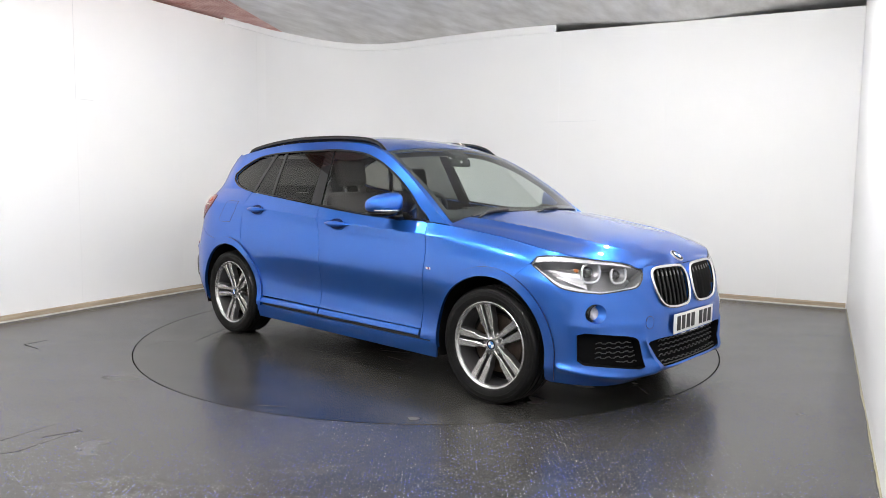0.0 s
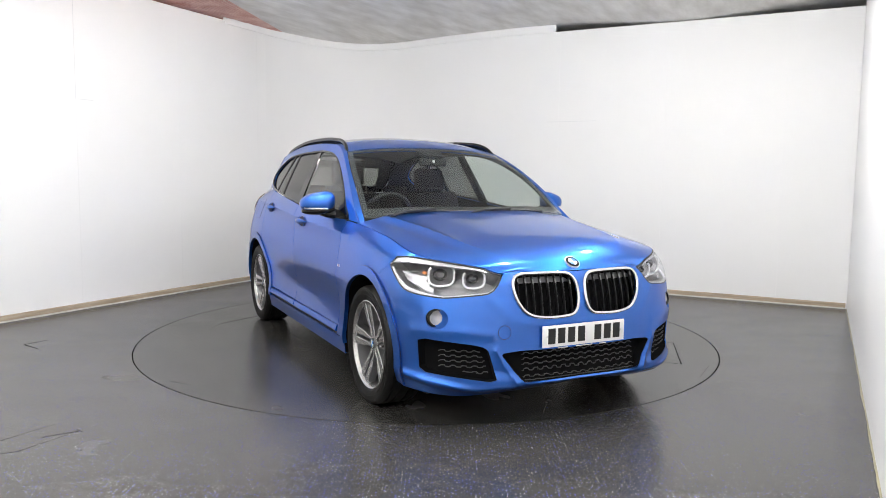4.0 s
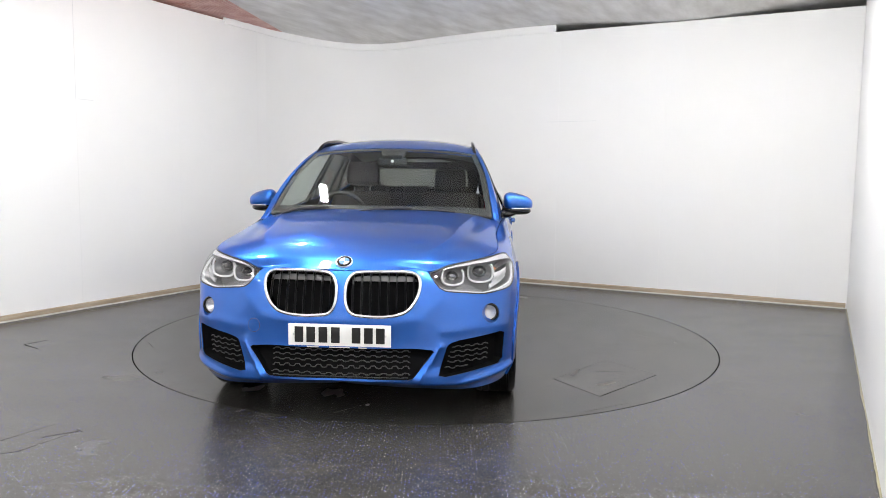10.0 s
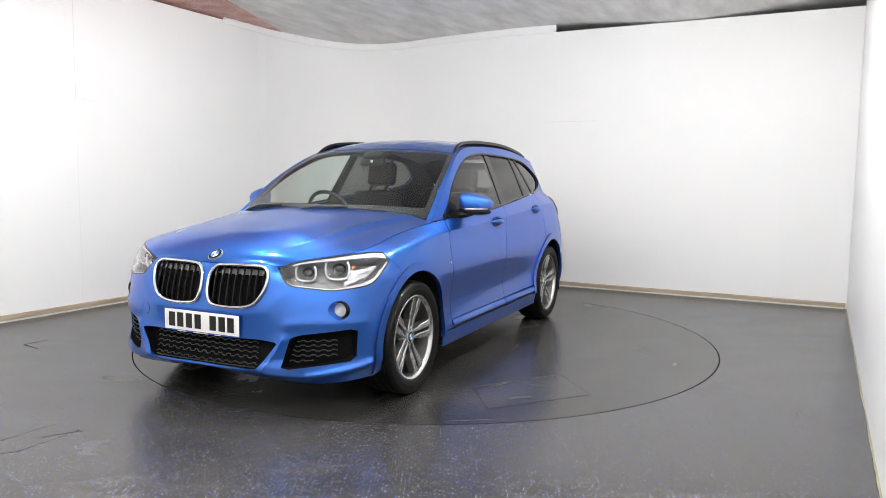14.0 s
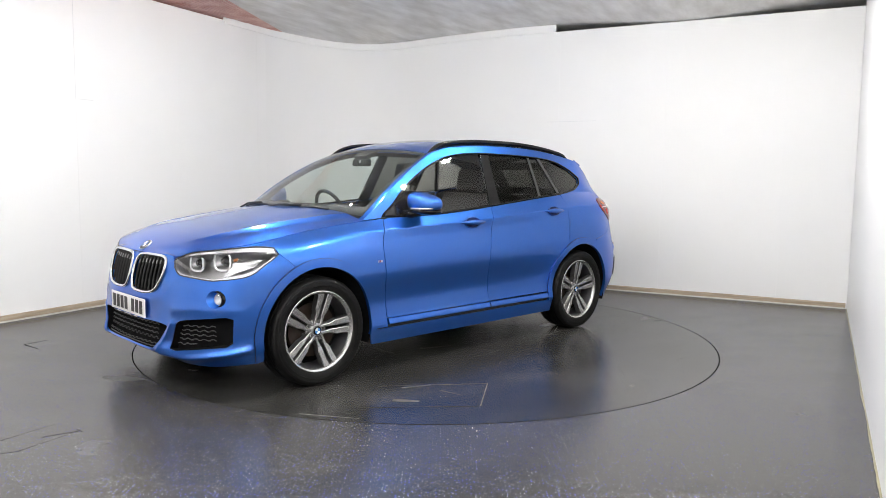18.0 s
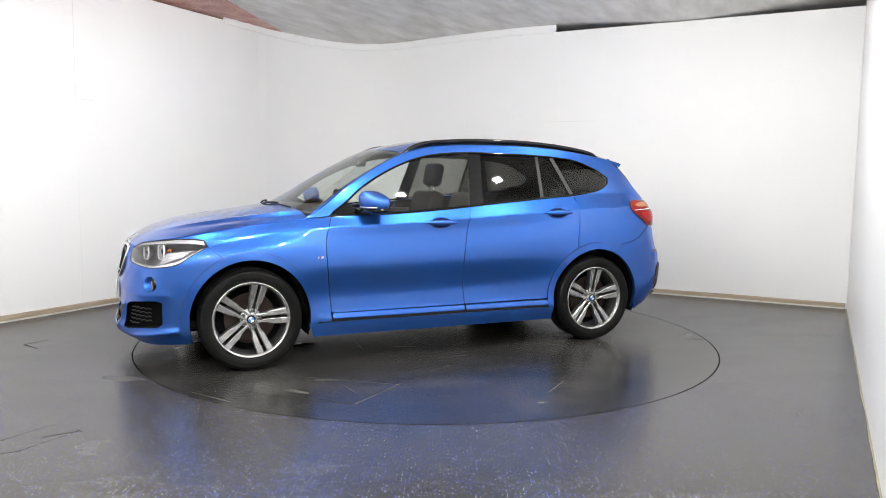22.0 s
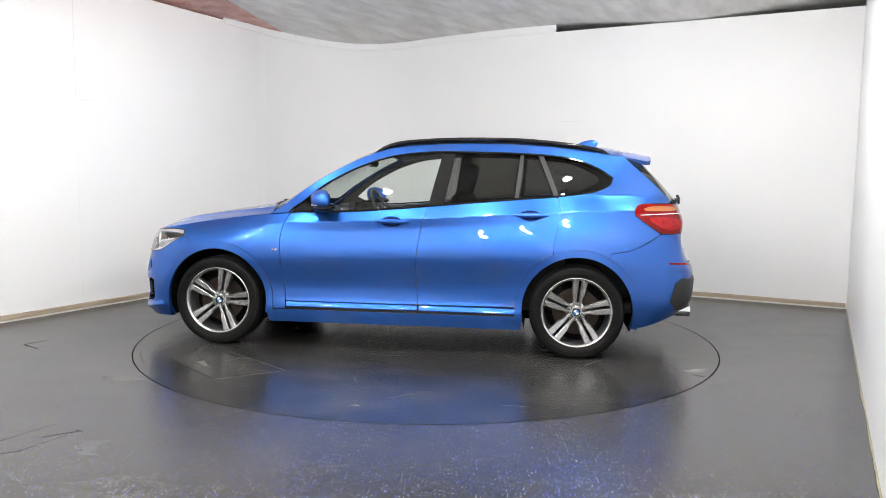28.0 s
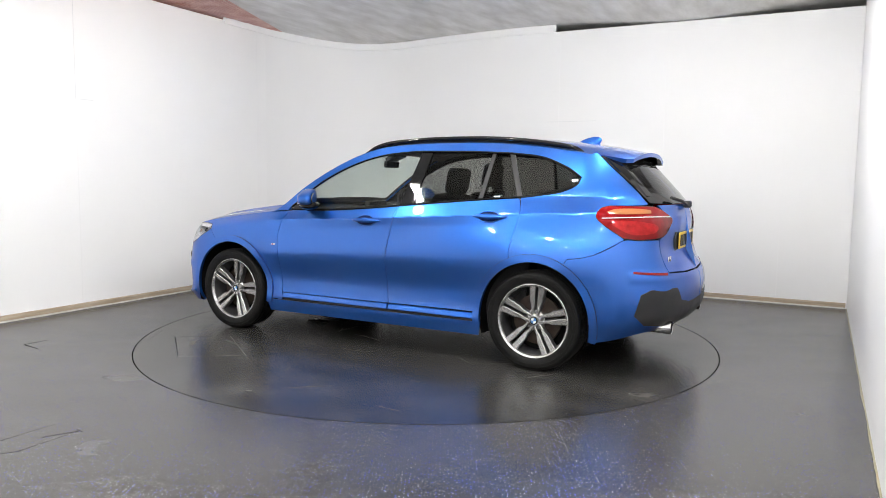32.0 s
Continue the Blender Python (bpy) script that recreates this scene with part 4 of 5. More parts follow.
    panel("lower_rim", lamp_ring, lamp, lower, lo + [(q, z + 0.009 + 0.012 * math.exp(-((i / len(lo) - 0.66) / 0.16) ** 2)) for i, (q, z) in list(enumerate(lo))[::-1]], side=side, step=0.03, raised=-0.006, thick=0.012)
    for x, y, z, wide, high in ((1.945, 0.550, 0.766, 0.056, 0.044), (1.860, 0.690, 0.783, 0.066, 0.053)):
        way = Vector((0.94, 0.22 * side, 0.02)).normalized()
        m = Matrix.Translation((x, y * side, z)) @ way.to_track_quat("Y", "Z").to_matrix().to_4x4()
        # open light guide: a rounded octagon with a gap under the brow
        guide = [Vector((wide * math.copysign(abs(math.cos(a)) ** 0.7, math.cos(a)), 0.010, high * math.copysign(abs(math.sin(a)) ** 0.7, math.sin(a)))) for a in np.linspace(radians(-222), radians(42), 34)]
        part("light_guide", tube(guide, 0.0062, sides=8), lamp_ring, lamp, smooth=True).matrix_local = m
        bowl = lathe([(0.96, 0.004), (0.84, -0.010), (0.62, -0.018), (0.58, -0.030)], 36)
        lens = lathe([(0.0, 0.012), (0.25, 0.009), (0.46, -0.002), (0.58, -0.020)], 32)
        for bm in (bowl, lens):
            for v in bm.verts:
                v.co = Vector((v.co.x * wide, v.co.y, v.co.z * high))
        part("module_bezel", bowl, lamp_bezel, lamp, smooth=True).matrix_local = m
        part("projector", lens, lamp_lens, lamp, smooth=True).matrix_local = m
    # silver shards fanned towards the outer corner, the amber lamp above them
    q0, q1 = nose_y(0.785), locate(1.70, 0.79)
    for k, (za, ta, zb, tb, shade) in enumerate(((0.708, 0.022, 0.768, 0.010, lamp_chrome), (0.734, 0.026, 0.783, 0.012, lamp_bezel), (0.764, 0.024, 0.799, 0.010, lamp_chrome))):
        f = 0.10 * k
        a, b = q0 + (q1 - q0) * f, q1 - (q1 - q0) * (0.22 - f)
        wedge = [(a + (b - a) * h, za + (zb - za) * h) for h in np.linspace(0, 1, 5)]
        panel("side_facet", shade, lamp, lower, wedge + [(a + (b - a) * h, za + ta + (zb + tb - za - ta) * h) for h in np.linspace(1, 0, 5)], side=side, step=0.03, raised=-0.034 + 0.003 * k, thick=0.010)
    mid = q0 + (q1 - q0) * 0.3
    panel("indicator", amber_lens, lamp, lower, [(mid - 0.014, 0.800), (mid + 0.016, 0.806), (mid + 0.016, 0.822), (mid - 0.014, 0.815)], side=side, step=0.03, raised=-0.026, thick=0.008)
    part("gasket", tube(on(lower, LAMP[::2], side, -0.002), 0.0042, True, 6), black_plastic, lamp, smooth=True)

    # ---- front wing ----
    wing = s_of(dense([(1.60, 0.822), (1.535, 0.765), (1.48, 0.705)], 0.02)) + s_of(arch(AX, WELL, 67, 187.5, 40)) + s_of(straight([(0.945, 0.293), (0.803, 0.293)], 0.02))
    wing += s_of(dense([(0.803, 0.31), (0.81, 0.44), (0.83, 0.63), (0.84, 0.83), (0.805, 0.955), (0.785, 1.0)], 0.02))
    wing += along_top(locate(0.785, 1.0), lamp_high[16][0] + 0.01, 0.0, 60)[1:] + lamp_high[16:0:-1]
    wing = [q for i, q in enumerate(wing) if i == 0 or math.dist(q, wing[i - 1]) > 0.003]
    panel("front_wing", blue, car, lower, shrink(wing, GAPW), side=side, step=0.018, lining=lining_dark)

    # ---- doors ----
    front = dense([(0.784, 0.998), (0.805, 0.955), (0.84, 0.83), (0.83, 0.63), (0.81, 0.44), (0.803, 0.356)], 0.02) + straight([(0.79, 0.350), (-0.19, 0.353)], 0.03)
    split = dense([(-0.20, 0.358), (-0.19, 0.43), (-0.18, 0.66), (-0.21, 0.88), (-0.252, 1.058)], 0.02)
    belt = [(x, float(belt_z(x)) - 0.004) for x in np.linspace(-0.27, 0.74, 30)]
    door = panel("front_door", blue, car, flank, shrink(front + split + belt, GAPW), side=side, step=0.011, lining=lining_dark)
    rear = split[::-1] + straight([(-0.21, 0.354), (-0.935, 0.358)], 0.03) + arch(-AX, WELL, 1.5, 64, 18)[1:] + dense([(-1.16, 0.80), (-1.19, 0.93), (-1.21, 1.06), (-1.185, 1.14)], 0.02)
    rear += [(x, float(belt_z(x)) - 0.004) for x in np.linspace(-1.17, -0.27, 28)]
    door_r = panel("rear_door", blue, car, flank, shrink(rear, GAPW), side=side, step=0.011, lining=lining_dark)
    for x0, z0, owner in ((-0.005, 0.952, door), (-1.0, 1.012, door_r)):
        bm = bmesh.new()
        bmesh.ops.create_uvsphere(bm, u_segments=28, v_segments=14, radius=1.0)
        for v in bm.verts:
            x, y, z = v.co
            k = max(0.0, 1 - abs(x) ** 2.2) ** 0.5
            v.co = Vector((x * 0.132, y * 0.015 + 0.020 * (1 - x * x), 0.004 + 0.020 * (z * (0.5 + 0.5 * (1 - x * x)))))
        p = on(flank, [(x0, z0)], side, 0.006)[0]
        for v in bm.verts:
            v.co = Vector((v.co.x, v.co.y * side, v.co.z)) + p
        bmesh.ops.recalc_face_normals(bm, faces=bm.faces)
        part("door_handle", bm, blue, owner, smooth=True)
        # recess shade as a raised dark blue disc, its edge highlight as a ring
        cup = [(x0 + 0.004 + 0.080 * math.cos(a), z0 + 0.036 * math.sin(a)) for a in np.linspace(0, 2 * math.pi, 28, endpoint=False)]
        part("cup_highlight_ring", tube(on(flank, cup, side, 0.0095), 0.0032, True, 6), blue, owner, smooth=True)
        panel("handle_cup_shade", cup_shade, owner, flank, cup, side=side, step=0.03, raised=0.004, thick=0.006)

    # ---- raised strips along the door feet ----
    for owner, x0, x1 in ((door, 0.795, -0.192), (door_r, -0.206, -0.942)):
        bm = bmesh.new()
        rows = []
        for x in np.linspace(x0, x1, 24):
            y = float(flank(np.array([[x, 0.352]]))[0, 1])
            k = 1.0
            rows.append([bm.verts.new((x, (y + d * max(k, 0.05)) * side, z)) for d, z in ((-0.012, 0.350), (0.0, 0.3485), (0.005, 0.346), (0.015, 0.320), (0.016, 0.314), (0.012, 0.309), (-0.02, 0.305))])
        for a, b in zip(rows, rows[1:]):
            for i in range(len(a) - 1):
                bm.faces.new((a[i], a[i + 1], b[i + 1], b[i]))
        bm.faces.new(rows[0])
        bm.faces.new(rows[-1][::-1])
        bmesh.ops.recalc_face_normals(bm, faces=bm.faces)
        part("door_foot_strip", bm, blue, owner, smooth=True, angle=25)

    # ---- sill ----
    sill = [(0.955, 0.287), (-0.955, 0.290), (-0.94, 0.196), (0.93, 0.194)]
    # shadow under the door feet, put in as a recessed black strip
    panel("sill_shadow", black_plastic, car, flank, straight([(0.80, 0.33), (-0.945, 0.33), (-0.945, 0.27), (0.80, 0.27)], 0.05, True), side=side, step=0.05, raised=-0.022, thick=0.01, label="black strip painting the shadow between doors and sill")
    panel("sill", blue, car, flank, straight(sill, 0.03, True), side=side, lining=lining_dark)

    # ---- body side: quarter panel, roof rail side and screen pillar ----
    frame_line = arch(-AX, WELL, 65, 119, 22) + dense([(-1.565, 0.762), (-1.71, 0.79), (-1.83, 0.85), (-1.905, 0.898)], 0.02)
    frame_line += dense([(-1.90, 0.905), (-1.78, 0.985), (-1.722, 1.04), (-1.74, 1.09), (-1.79, 1.108), (-1.96, 1.112)], 0.02)
    frame_line += [(float(tail_side(z)), float(z)) for z in np.linspace(1.12, 1.455, 14)]
    frame_line += [(float(x), float(edge_z(x))) for x in np.linspace(-1.62, 0.955, 94)]
    frame_line += [(float(x), float(top_z(at_x(x))) + 0.003) for x in np.linspace(0.945, 0.80, 9)]
    frame_line += dense([(0.775, 1.035), (0.715, 1.075), (0.55, 1.207), (0.32, 1.338), (0.07, 1.428), (-0.23, 1.468), (-0.60, 1.470), (-0.91, 1.462), (-1.09, 1.452), (-1.32, 1.418), (-1.48, 1.355), (-1.575, 1.29), (-1.56, 1.245), (-1.46, 1.192), (-1.30, 1.162), (-1.19, 1.145)], 0.03)
    frame_line += dense([(-1.21, 1.06), (-1.19, 0.93), (-1.16, 0.80)], 0.03)
    panel("body_side", blue, car, flank, shrink(frame_line, GAPW * 0.6), side=side, step=0.013, lining=lining_dark, thick=0.02)

    # ---- wheel arch lips ----
    for cx, nm in ((AX, "front_arch_lip"), (-AX, "rear_arch_lip")):
        a0, a1 = (-18, 192) if cx > 0 else (-8, 196)
        band = arch(cx, 0.386, a0, a1, 60) + arch(cx, 0.436, a1, a0, 60)
        panel(nm, blue, car, lower, s_of(band), side=side, step=0.025, raised=0.011, thick=0.024, lining=black_plastic)

    for cx in (AX, -AX):
        edge_line = s_of(arch(cx, 0.4375, -16 if cx > 0 else -6, 190 if cx > 0 else 192, 60))
        cpart("arch_seam", tube(on(lower, edge_line, side, 0.004), 0.0011, sides=6), black_plastic)

    # ---- side glass, black pillars and trims ----
    up = spline([0.775, 0.715, 0.55, 0.32, 0.07, -0.23, -0.60, -0.91, -1.09, -1.32, -1.48], [1.035, 1.075, 1.207, 1.338, 1.428, 1.468, 1.470, 1.462, 1.452, 1.418, 1.355])

    def band(x0, x1, n=20):
        return [(float(x), float(up(x)) - 0.004) for x in np.linspace(x0, x1, n)]

    def foot(x0, x1, n=20):
        return [(float(x), float(belt_z(x)) + 0.004) for x in np.linspace(x0, x1, n)]

    pane = panel("front_door_glass", clear_glass, car, flank, foot(-0.26, 0.70) + band(0.66, -0.345), side=side, raised=-0.012, thick=0.004, lining=glass_back, label="clear front door window")
    panel("rear_door_glass", tinted_glass, car, flank, foot(-0.88, -0.37) + band(-0.425, -0.915), side=side, raised=-0.012, thick=0.004, lining=glass_back, label="dark tinted rear door window")
    panel("rear_vent_glass", tinted_glass, car, flank, foot(-1.165, -0.905) + band(-0.935, -1.045), side=side, raised=-0.012, thick=0.004, lining=glass_back, label="dark tinted fixed vent window")
    panel("quarter_glass", tinted_glass, car, flank, band(-1.075, -1.47, 14) + dense([(-1.565, 1.285), (-1.55, 1.25), (-1.46, 1.198), (-1.30, 1.166), (-1.195, 1.15)], 0.03), side=side, raised=-0.012, thick=0.004, lining=glass_back, label="dark tinted rear quarter window")
    pane.visible_shadow = False
    panel("centre_pillar", black_gloss, car, flank, foot(-0.368, -0.255, 6) + band(-0.338, -0.428, 6), side=side, raised=-0.006, thick=0.02, lining=lining_dark, label="gloss black centre pillar")
    panel("window_divider", black_plastic, car, flank, foot(-0.908, -0.878, 4) + band(-0.912, -0.938, 4), side=side, raised=-0.006, thick=0.02, lining=lining_dark)
    panel("rear_pillar_trim", black_plastic, car, flank, foot(-1.198, -1.162, 4) + band(-1.042, -1.078, 4), side=side, raised=-0.006, thick=0.02, lining=lining_dark)
    panel("mirror_corner", black_gloss, car, flank, straight([(0.775, 1.02), (0.775, 1.04), (0.69, 1.10), (0.55, 1.022)], 0.03, True), side=side, raised=-0.004, thick=0.02, lining=lining_dark)
    dlo = band(0.765, -1.48, 70) + dense([(-1.575, 1.288), (-1.56, 1.245), (-1.46, 1.194), (-1.30, 1.164)], 0.03) + foot(-1.19, 0.76, 60)
    cpart("window_trim", tube(on(flank, dlo, side, -0.002), 0.0075, True, 8), black_gloss, "gloss black window surround")

    # ---- mirror ----
    bm = bmesh.new()
    bmesh.ops.create_uvsphere(bm, u_segments=32, v_segments=20, radius=1.0)
    for v in bm.verts:
        x, y, z = v.co
        f = lambda c: math.copysign(abs(c) ** 0.72, c)
        x, y, z = f(x), f(y), f(z)
        shape = Vector((0.092 * x if x > 0 else 0.052 * x, 0.104 * y, 0.063 * z * (1 - 0.22 * y)))
        v.co = Vector((shape.x + 0.50 - 0.035 * y, (0.918 + shape.y) * side, 1.108 + shape.z - 0.012 * y))
    bmesh.ops.recalc_face_normals(bm, faces=bm.faces)
    mirror = cpart("door_mirror", bm, blue, "blue door mirror with black lower shell")
    low = bmesh.new()
    bmesh.ops.create_uvsphere(low, u_segments=28, v_segments=14, radius=1.0)
    for v in low.verts:
        x, y, z = v.co
        v.co = Vector((0.50 + 0.090 * x - 0.035 * y, (0.908 + 0.104 * y) * side, 1.054 + 0.032 * z - 0.006 * y))
    bmesh.ops.recalc_face_normals(low, faces=low.faces)
    part("lower_shell", low, black_gloss, mirror, smooth=True)
    part("mirror_arm", tube([Vector((0.585, 0.79 * side, 1.028)), Vector((0.55, 0.84 * side, 1.030)), Vector((0.52, 0.89 * side, 1.046))], 0.029, sides=10, flat=1.6), black_gloss, mirror, smooth=True)
    part("repeater", tube([Vector((0.50 + 0.086 - 0.035 * y, (0.912 + 0.098 * y) * side, 1.068)) for y in np.linspace(-0.4, 0.6, 8)] + [Vector((0.52, 1.005 * side, 1.070))], 0.006, sides=6), satin, mirror, "bright indicator strip", smooth=True)
    face = lathe([(0.0, 0.0), (0.9, 0.0), (1.0, -0.05)], 32)
    for v in face.verts:
        v.co = Vector((0.452 + 0.006 * v.co.y - 0.03 * v.co.x, (0.918 + 0.074 * v.co.x) * side, 1.106 + 0.045 * v.co.z))
    part("mirror_glass", face, chrome, mirror)

    # ---- roof rail ----
    xs = [0.20, 0.12, 0.02, -0.21, -0.63, -1.08, -1.38, -1.50, -1.56]
    zs = [-0.022, 0.008, 0.019, 0.022, 0.023, 0.022, 0.019, 0.010, -0.022]
    rail = [Vector((x, (float(cabin_y(x, edge_z(x))) - 0.035) * side, float(edge_z(x)) + 0.012 + z)) for x, z in dense(list(zip(xs, zs)), 0.05)]
    cpart("roof_rail", tube(rail, 0.013, sides=10, flat=1.1), black_gloss, "gloss black roof rail")
    web = bmesh.new()
    for i in range(len(rail) - 1):
        a, b = rail[i], rail[i + 1]
        dz = [max(0.0, p.z - float(over(np.array([[p.x, p.y]]))[0, 2])) for p in (a, b)]
        web.faces.new([web.verts.new(p) for p in (a, b, b - Vector((0, 0, dz[1])), a - Vector((0, 0, dz[0])))])
    cpart("rail_web", web, dark_gap, smooth=False)

    # ---- screen pillar top ----
    outer = [(float(x), float(cabin_y(x, edge_z(x)))) for x in np.linspace(0.962, 0.20, 32)]
    innr = dense([(0.205, 0.610), (0.50, 0.682), (0.940, 0.753)], 0.03)
    panel("screen_pillar", blue, car, over, outer + innr, side=side, lining=lining_dark, thick=0.02)

    # ---- tail lamp ----
    lampr = dense([(locate(-1.90, 0.905), 0.905), (locate(-1.78, 0.985), 0.985), (locate(-1.722, 1.04), 1.04), (locate(-1.74, 1.09), 1.09), (locate(-1.79, 1.107), 1.107)], 0.02)
    lampr += dense([(locate(-1.96, 1.105), 1.105), (tail_y(0.60), 1.10), (tail_y(0.48), 1.06), (tail_y(0.40), 1.02), (tail_y(0.43), 0.985), (tail_y(0.56), 0.915), (locate(-1.98, 0.90), 0.897)], 0.02)
    tl = panel("tail_lamp", red_lens, car, lower, shrink(lampr, 0.002), side=side, step=0.025, raised=0.006, thick=0.03, label="red wraparound tail lamp")
    stripe = [(s, 1.028 + 0.010 * math.sin(i / 6)) for i, s in enumerate(np.linspace(locate(-1.76, 1.03), tail_y(0.44), 16))]
    part("light_bar", tube(on(lower, stripe, side, 0.008), 0.0035, sides=6), badge_white, tl, "pale light bar", smooth=True)
    am = dense([(locate(-1.80, 1.055), 1.056), (locate(-1.82, 1.084), 1.082), (locate(-1.93, 1.09), 1.088), (tail_y(0.68), 1.078), (tail_y(0.69), 1.060)], 0.02, True)
    panel("indicator", amber_lens, tl, lower, am, side=side, step=0.03, raised=0.0085, thick=0.004)

    # lit lower part of the lens, painted as a lighter red patch
    glow = dense([(locate(-1.83, 0.985), 0.990), (locate(-1.86, 1.012), 1.014), (locate(-1.97, 1.010), 1.012), (tail_y(0.66), 0.985), (tail_y(0.68), 0.945), (locate(-1.95, 0.93), 0.930)], 0.02, True)
    panel("lit_lens_patch", red_lit, tl, lower, glow, side=side, step=0.03, raised=0.0072, thick=0.003)
    # shadow gap round the lamp, drawn as a thin black tube
    part("lamp_shadow_line", tube(on(lower, lampr, side, 0.003), 0.0024, True, 6), black_plastic, tl, smooth=True)

    # ---- black blade beside the rear window, under the spoiler ----
    bm = bmesh.new()
    rows = []
    for z in np.linspace(1.17, 1.432, 12):
        x, ye = float(tail_side(z)), float(cabin_y(tail_side(z), z))
        d = 0.020 + 0.072 * ((z - 1.17) / 0.262) ** 1.2
        xi = float(tail(np.array([[ye - 0.085 - 0.85 * d, z]]))[0, 0])
        rows.append([bm.verts.new(v) for v in ((x + 0.01, (ye - 0.004) * side, z), (x - d, (ye - 0.010 - 0.85 * d) * side, z), (x - d - 0.004, (ye - 0.018 - 0.9 * d) * side, z), (xi - 0.004, (ye - 0.085 - 0.85 * d) * side, z))])
    for a, b in zip(rows, rows[1:]):
        for i in range(3):
            bm.faces.new((a[i], a[i + 1], b[i + 1], b[i]))
    bm.faces.new(rows[0])
    bm.faces.new(rows[-1][::-1])
    bmesh.ops.recalc_face_normals(bm, faces=bm.faces)
    cpart("spoiler_blade", bm, black_gloss, "gloss black blade beside the rear window", angle=30)

    # ---- rear reflector and exhaust ----
    refl = [(locate(-1.97, 0.70), 0.700), (locate(-1.97, 0.70), 0.688), (tail_y(0.60), 0.668), (tail_y(0.59), 0.684)]
    panel("rear_reflector", red_lens, car, lower, straight(refl, 0.02, True), side=side, step=0.02, raised=0.004, thick=0.008, label="slim red reflector")
    bm = lathe([(0.040, 0.10), (0.044, -0.01), (0.043, -0.014), (0.038, -0.012), (0.036, 0.09), (0.0, 0.09)], 28)
    pipe = cpart("exhaust_tip", bm, chrome, "round chrome exhaust tip")
    pipe.matrix_local = Matrix.Translation((AHEAD - 2.155, ASIDE + 0.54 * side, 0.322)) @ Matrix.Rotation(radians(-90), 4, "Z")

# ---- fuel flap on the right quarter ----
flap = dense([(-1.31, 1.05), (-1.335, 1.068), (-1.46, 1.068), (-1.485, 1.05), (-1.525, 0.93), (-1.505, 0.905), (-1.37, 0.905), (-1.35, 0.925)], 0.012, True)
flap_ob = panel("fuel_flap", blue, car, flank, flap, side=-1, step=0.03, raised=0.0012, thick=0.006, label="blue fuel filler flap")
part("flap_seam", tube(on(flank, flap, -1, 0.0004), 0.0017, True, 6), black_plastic, flap_ob, smooth=True)

# ---- side badges and tail marks ----
for side in (1, -1):
    for k, mt in enumerate((satin, badge_violet, badge_red, satin)):
        x0 = 0.900 - 0.007 * k
        panel("side_badge", mt, car, flank, straight([(x0, 0.727), (x0 - 0.006 * (1 if k < 3 else 2.6), 0.727), (x0 - 0.006 * (1 if k < 3 else 2.6) - 0.004, 0.741), (x0 - 0.004, 0.741)], 0.02, True), side=side, step=0.03, raised=0.003, thick=0.004)
for y0, w in ((0.50, 0.030), (0.455, 0.014)):
    p = on(lower, [(tail_y(y0), 0.762)], 1, 0.004)[0]
    cpart("model_mark", boxed(p.x - 0.004, p.x + 0.004, y0 - w, y0 + w * 0.2, 0.745, 0.780, 0.001), chrome)

# ---- bonnet ----
edge = hood_edge
front_s = [i for i in range(len(edge)) if edge[i][0] > 0.955]
rim_r = [(float(edge[i][0]) - 0.0005, float(edge[i][1]) - 0.001) for i in front_s]
rear_line = dense([(0.943, 0.752), (0.955, 0.68), (0.985, 0.5), (1.015, 0.3), (1.04, 0.0)], 0.03)
half = rim_r + rear_line
full = half + [(x, -y) for x, y in half[::-1]]
full = [q for i, q in enumerate(full) if i == 0 or math.dist(q, full[i - 1]) > 0.004]
panel("bonnet", blue, car, hood, full, step=0.012, lining=lining_dark, label="blue bonnet with sculpted creases")

# ---- roof, windscreen, spoiler ----
side_line = [(float(x), float(cabin_y(x, edge_z(x))) - 0.001) for x in np.linspace(0.20, -1.615, 60)]
rear_cut = dense([(-1.615, 0.60), (-1.645, 0.3), (-1.655, 0.0)], 0.04)[1:]
head = dense([(0.255, 0.0), (0.245, 0.3), (0.205, 0.610)], 0.04)
half = head + side_line + rear_cut
panel("roof", blue, car, over, half + [(x, -y) for x, y in half[-2:0:-1]], step=0.035, lining=headliner, thick=0.03, label="blue roof skin")
half = dense([(0.258, 0.0), (0.248, 0.3), (0.209, 0.606)], 0.04) + dense([(0.50, 0.678), (0.910, 0.744)], 0.04) + dense([(0.952, 0.63), (1.03, 0.3), (1.055, 0.0)], 0.04)
ws = panel("windscreen", screen_glass, car, over, half + [(x, -y) for x, y in half[-2:0:-1]], step=0.05, thick=0.005, lining=glass_back, label="laminated windscreen with black edge band")
ws.visible_shadow = False
band_in = shrink(half + [(x, -y) for x, y in half[-2:0:-1]], 0.035)
ring_out = half + [(x, -y) for x, y in half[-2:0:-1]]
panel("screen_band", black_plastic, ws, over, ring_out, [band_in], step=0.05, raised=-0.007, thick=0.002)
foot_line = dense([(0.915, 0.72), (0.955, 0.62), (1.03, 0.3), (1.055, 0.0)], 0.04)
foot_line += [(x, -y) for x, y in foot_line[-2::-1]]
panel("screen_foot_band", black_plastic, ws, over, foot_line + [(x - 0.075, y * 0.985) for x, y in foot_line[::-1]], step=0.05, raised=-0.009, thick=0.002)
panel("camera_cover", black_plastic, ws, over, straight([(0.26, 0.10), (0.26, -0.10), (0.36, -0.07), (0.36, 0.07)], 0.03, True), step=0.05, raised=-0.010, thick=0.03)
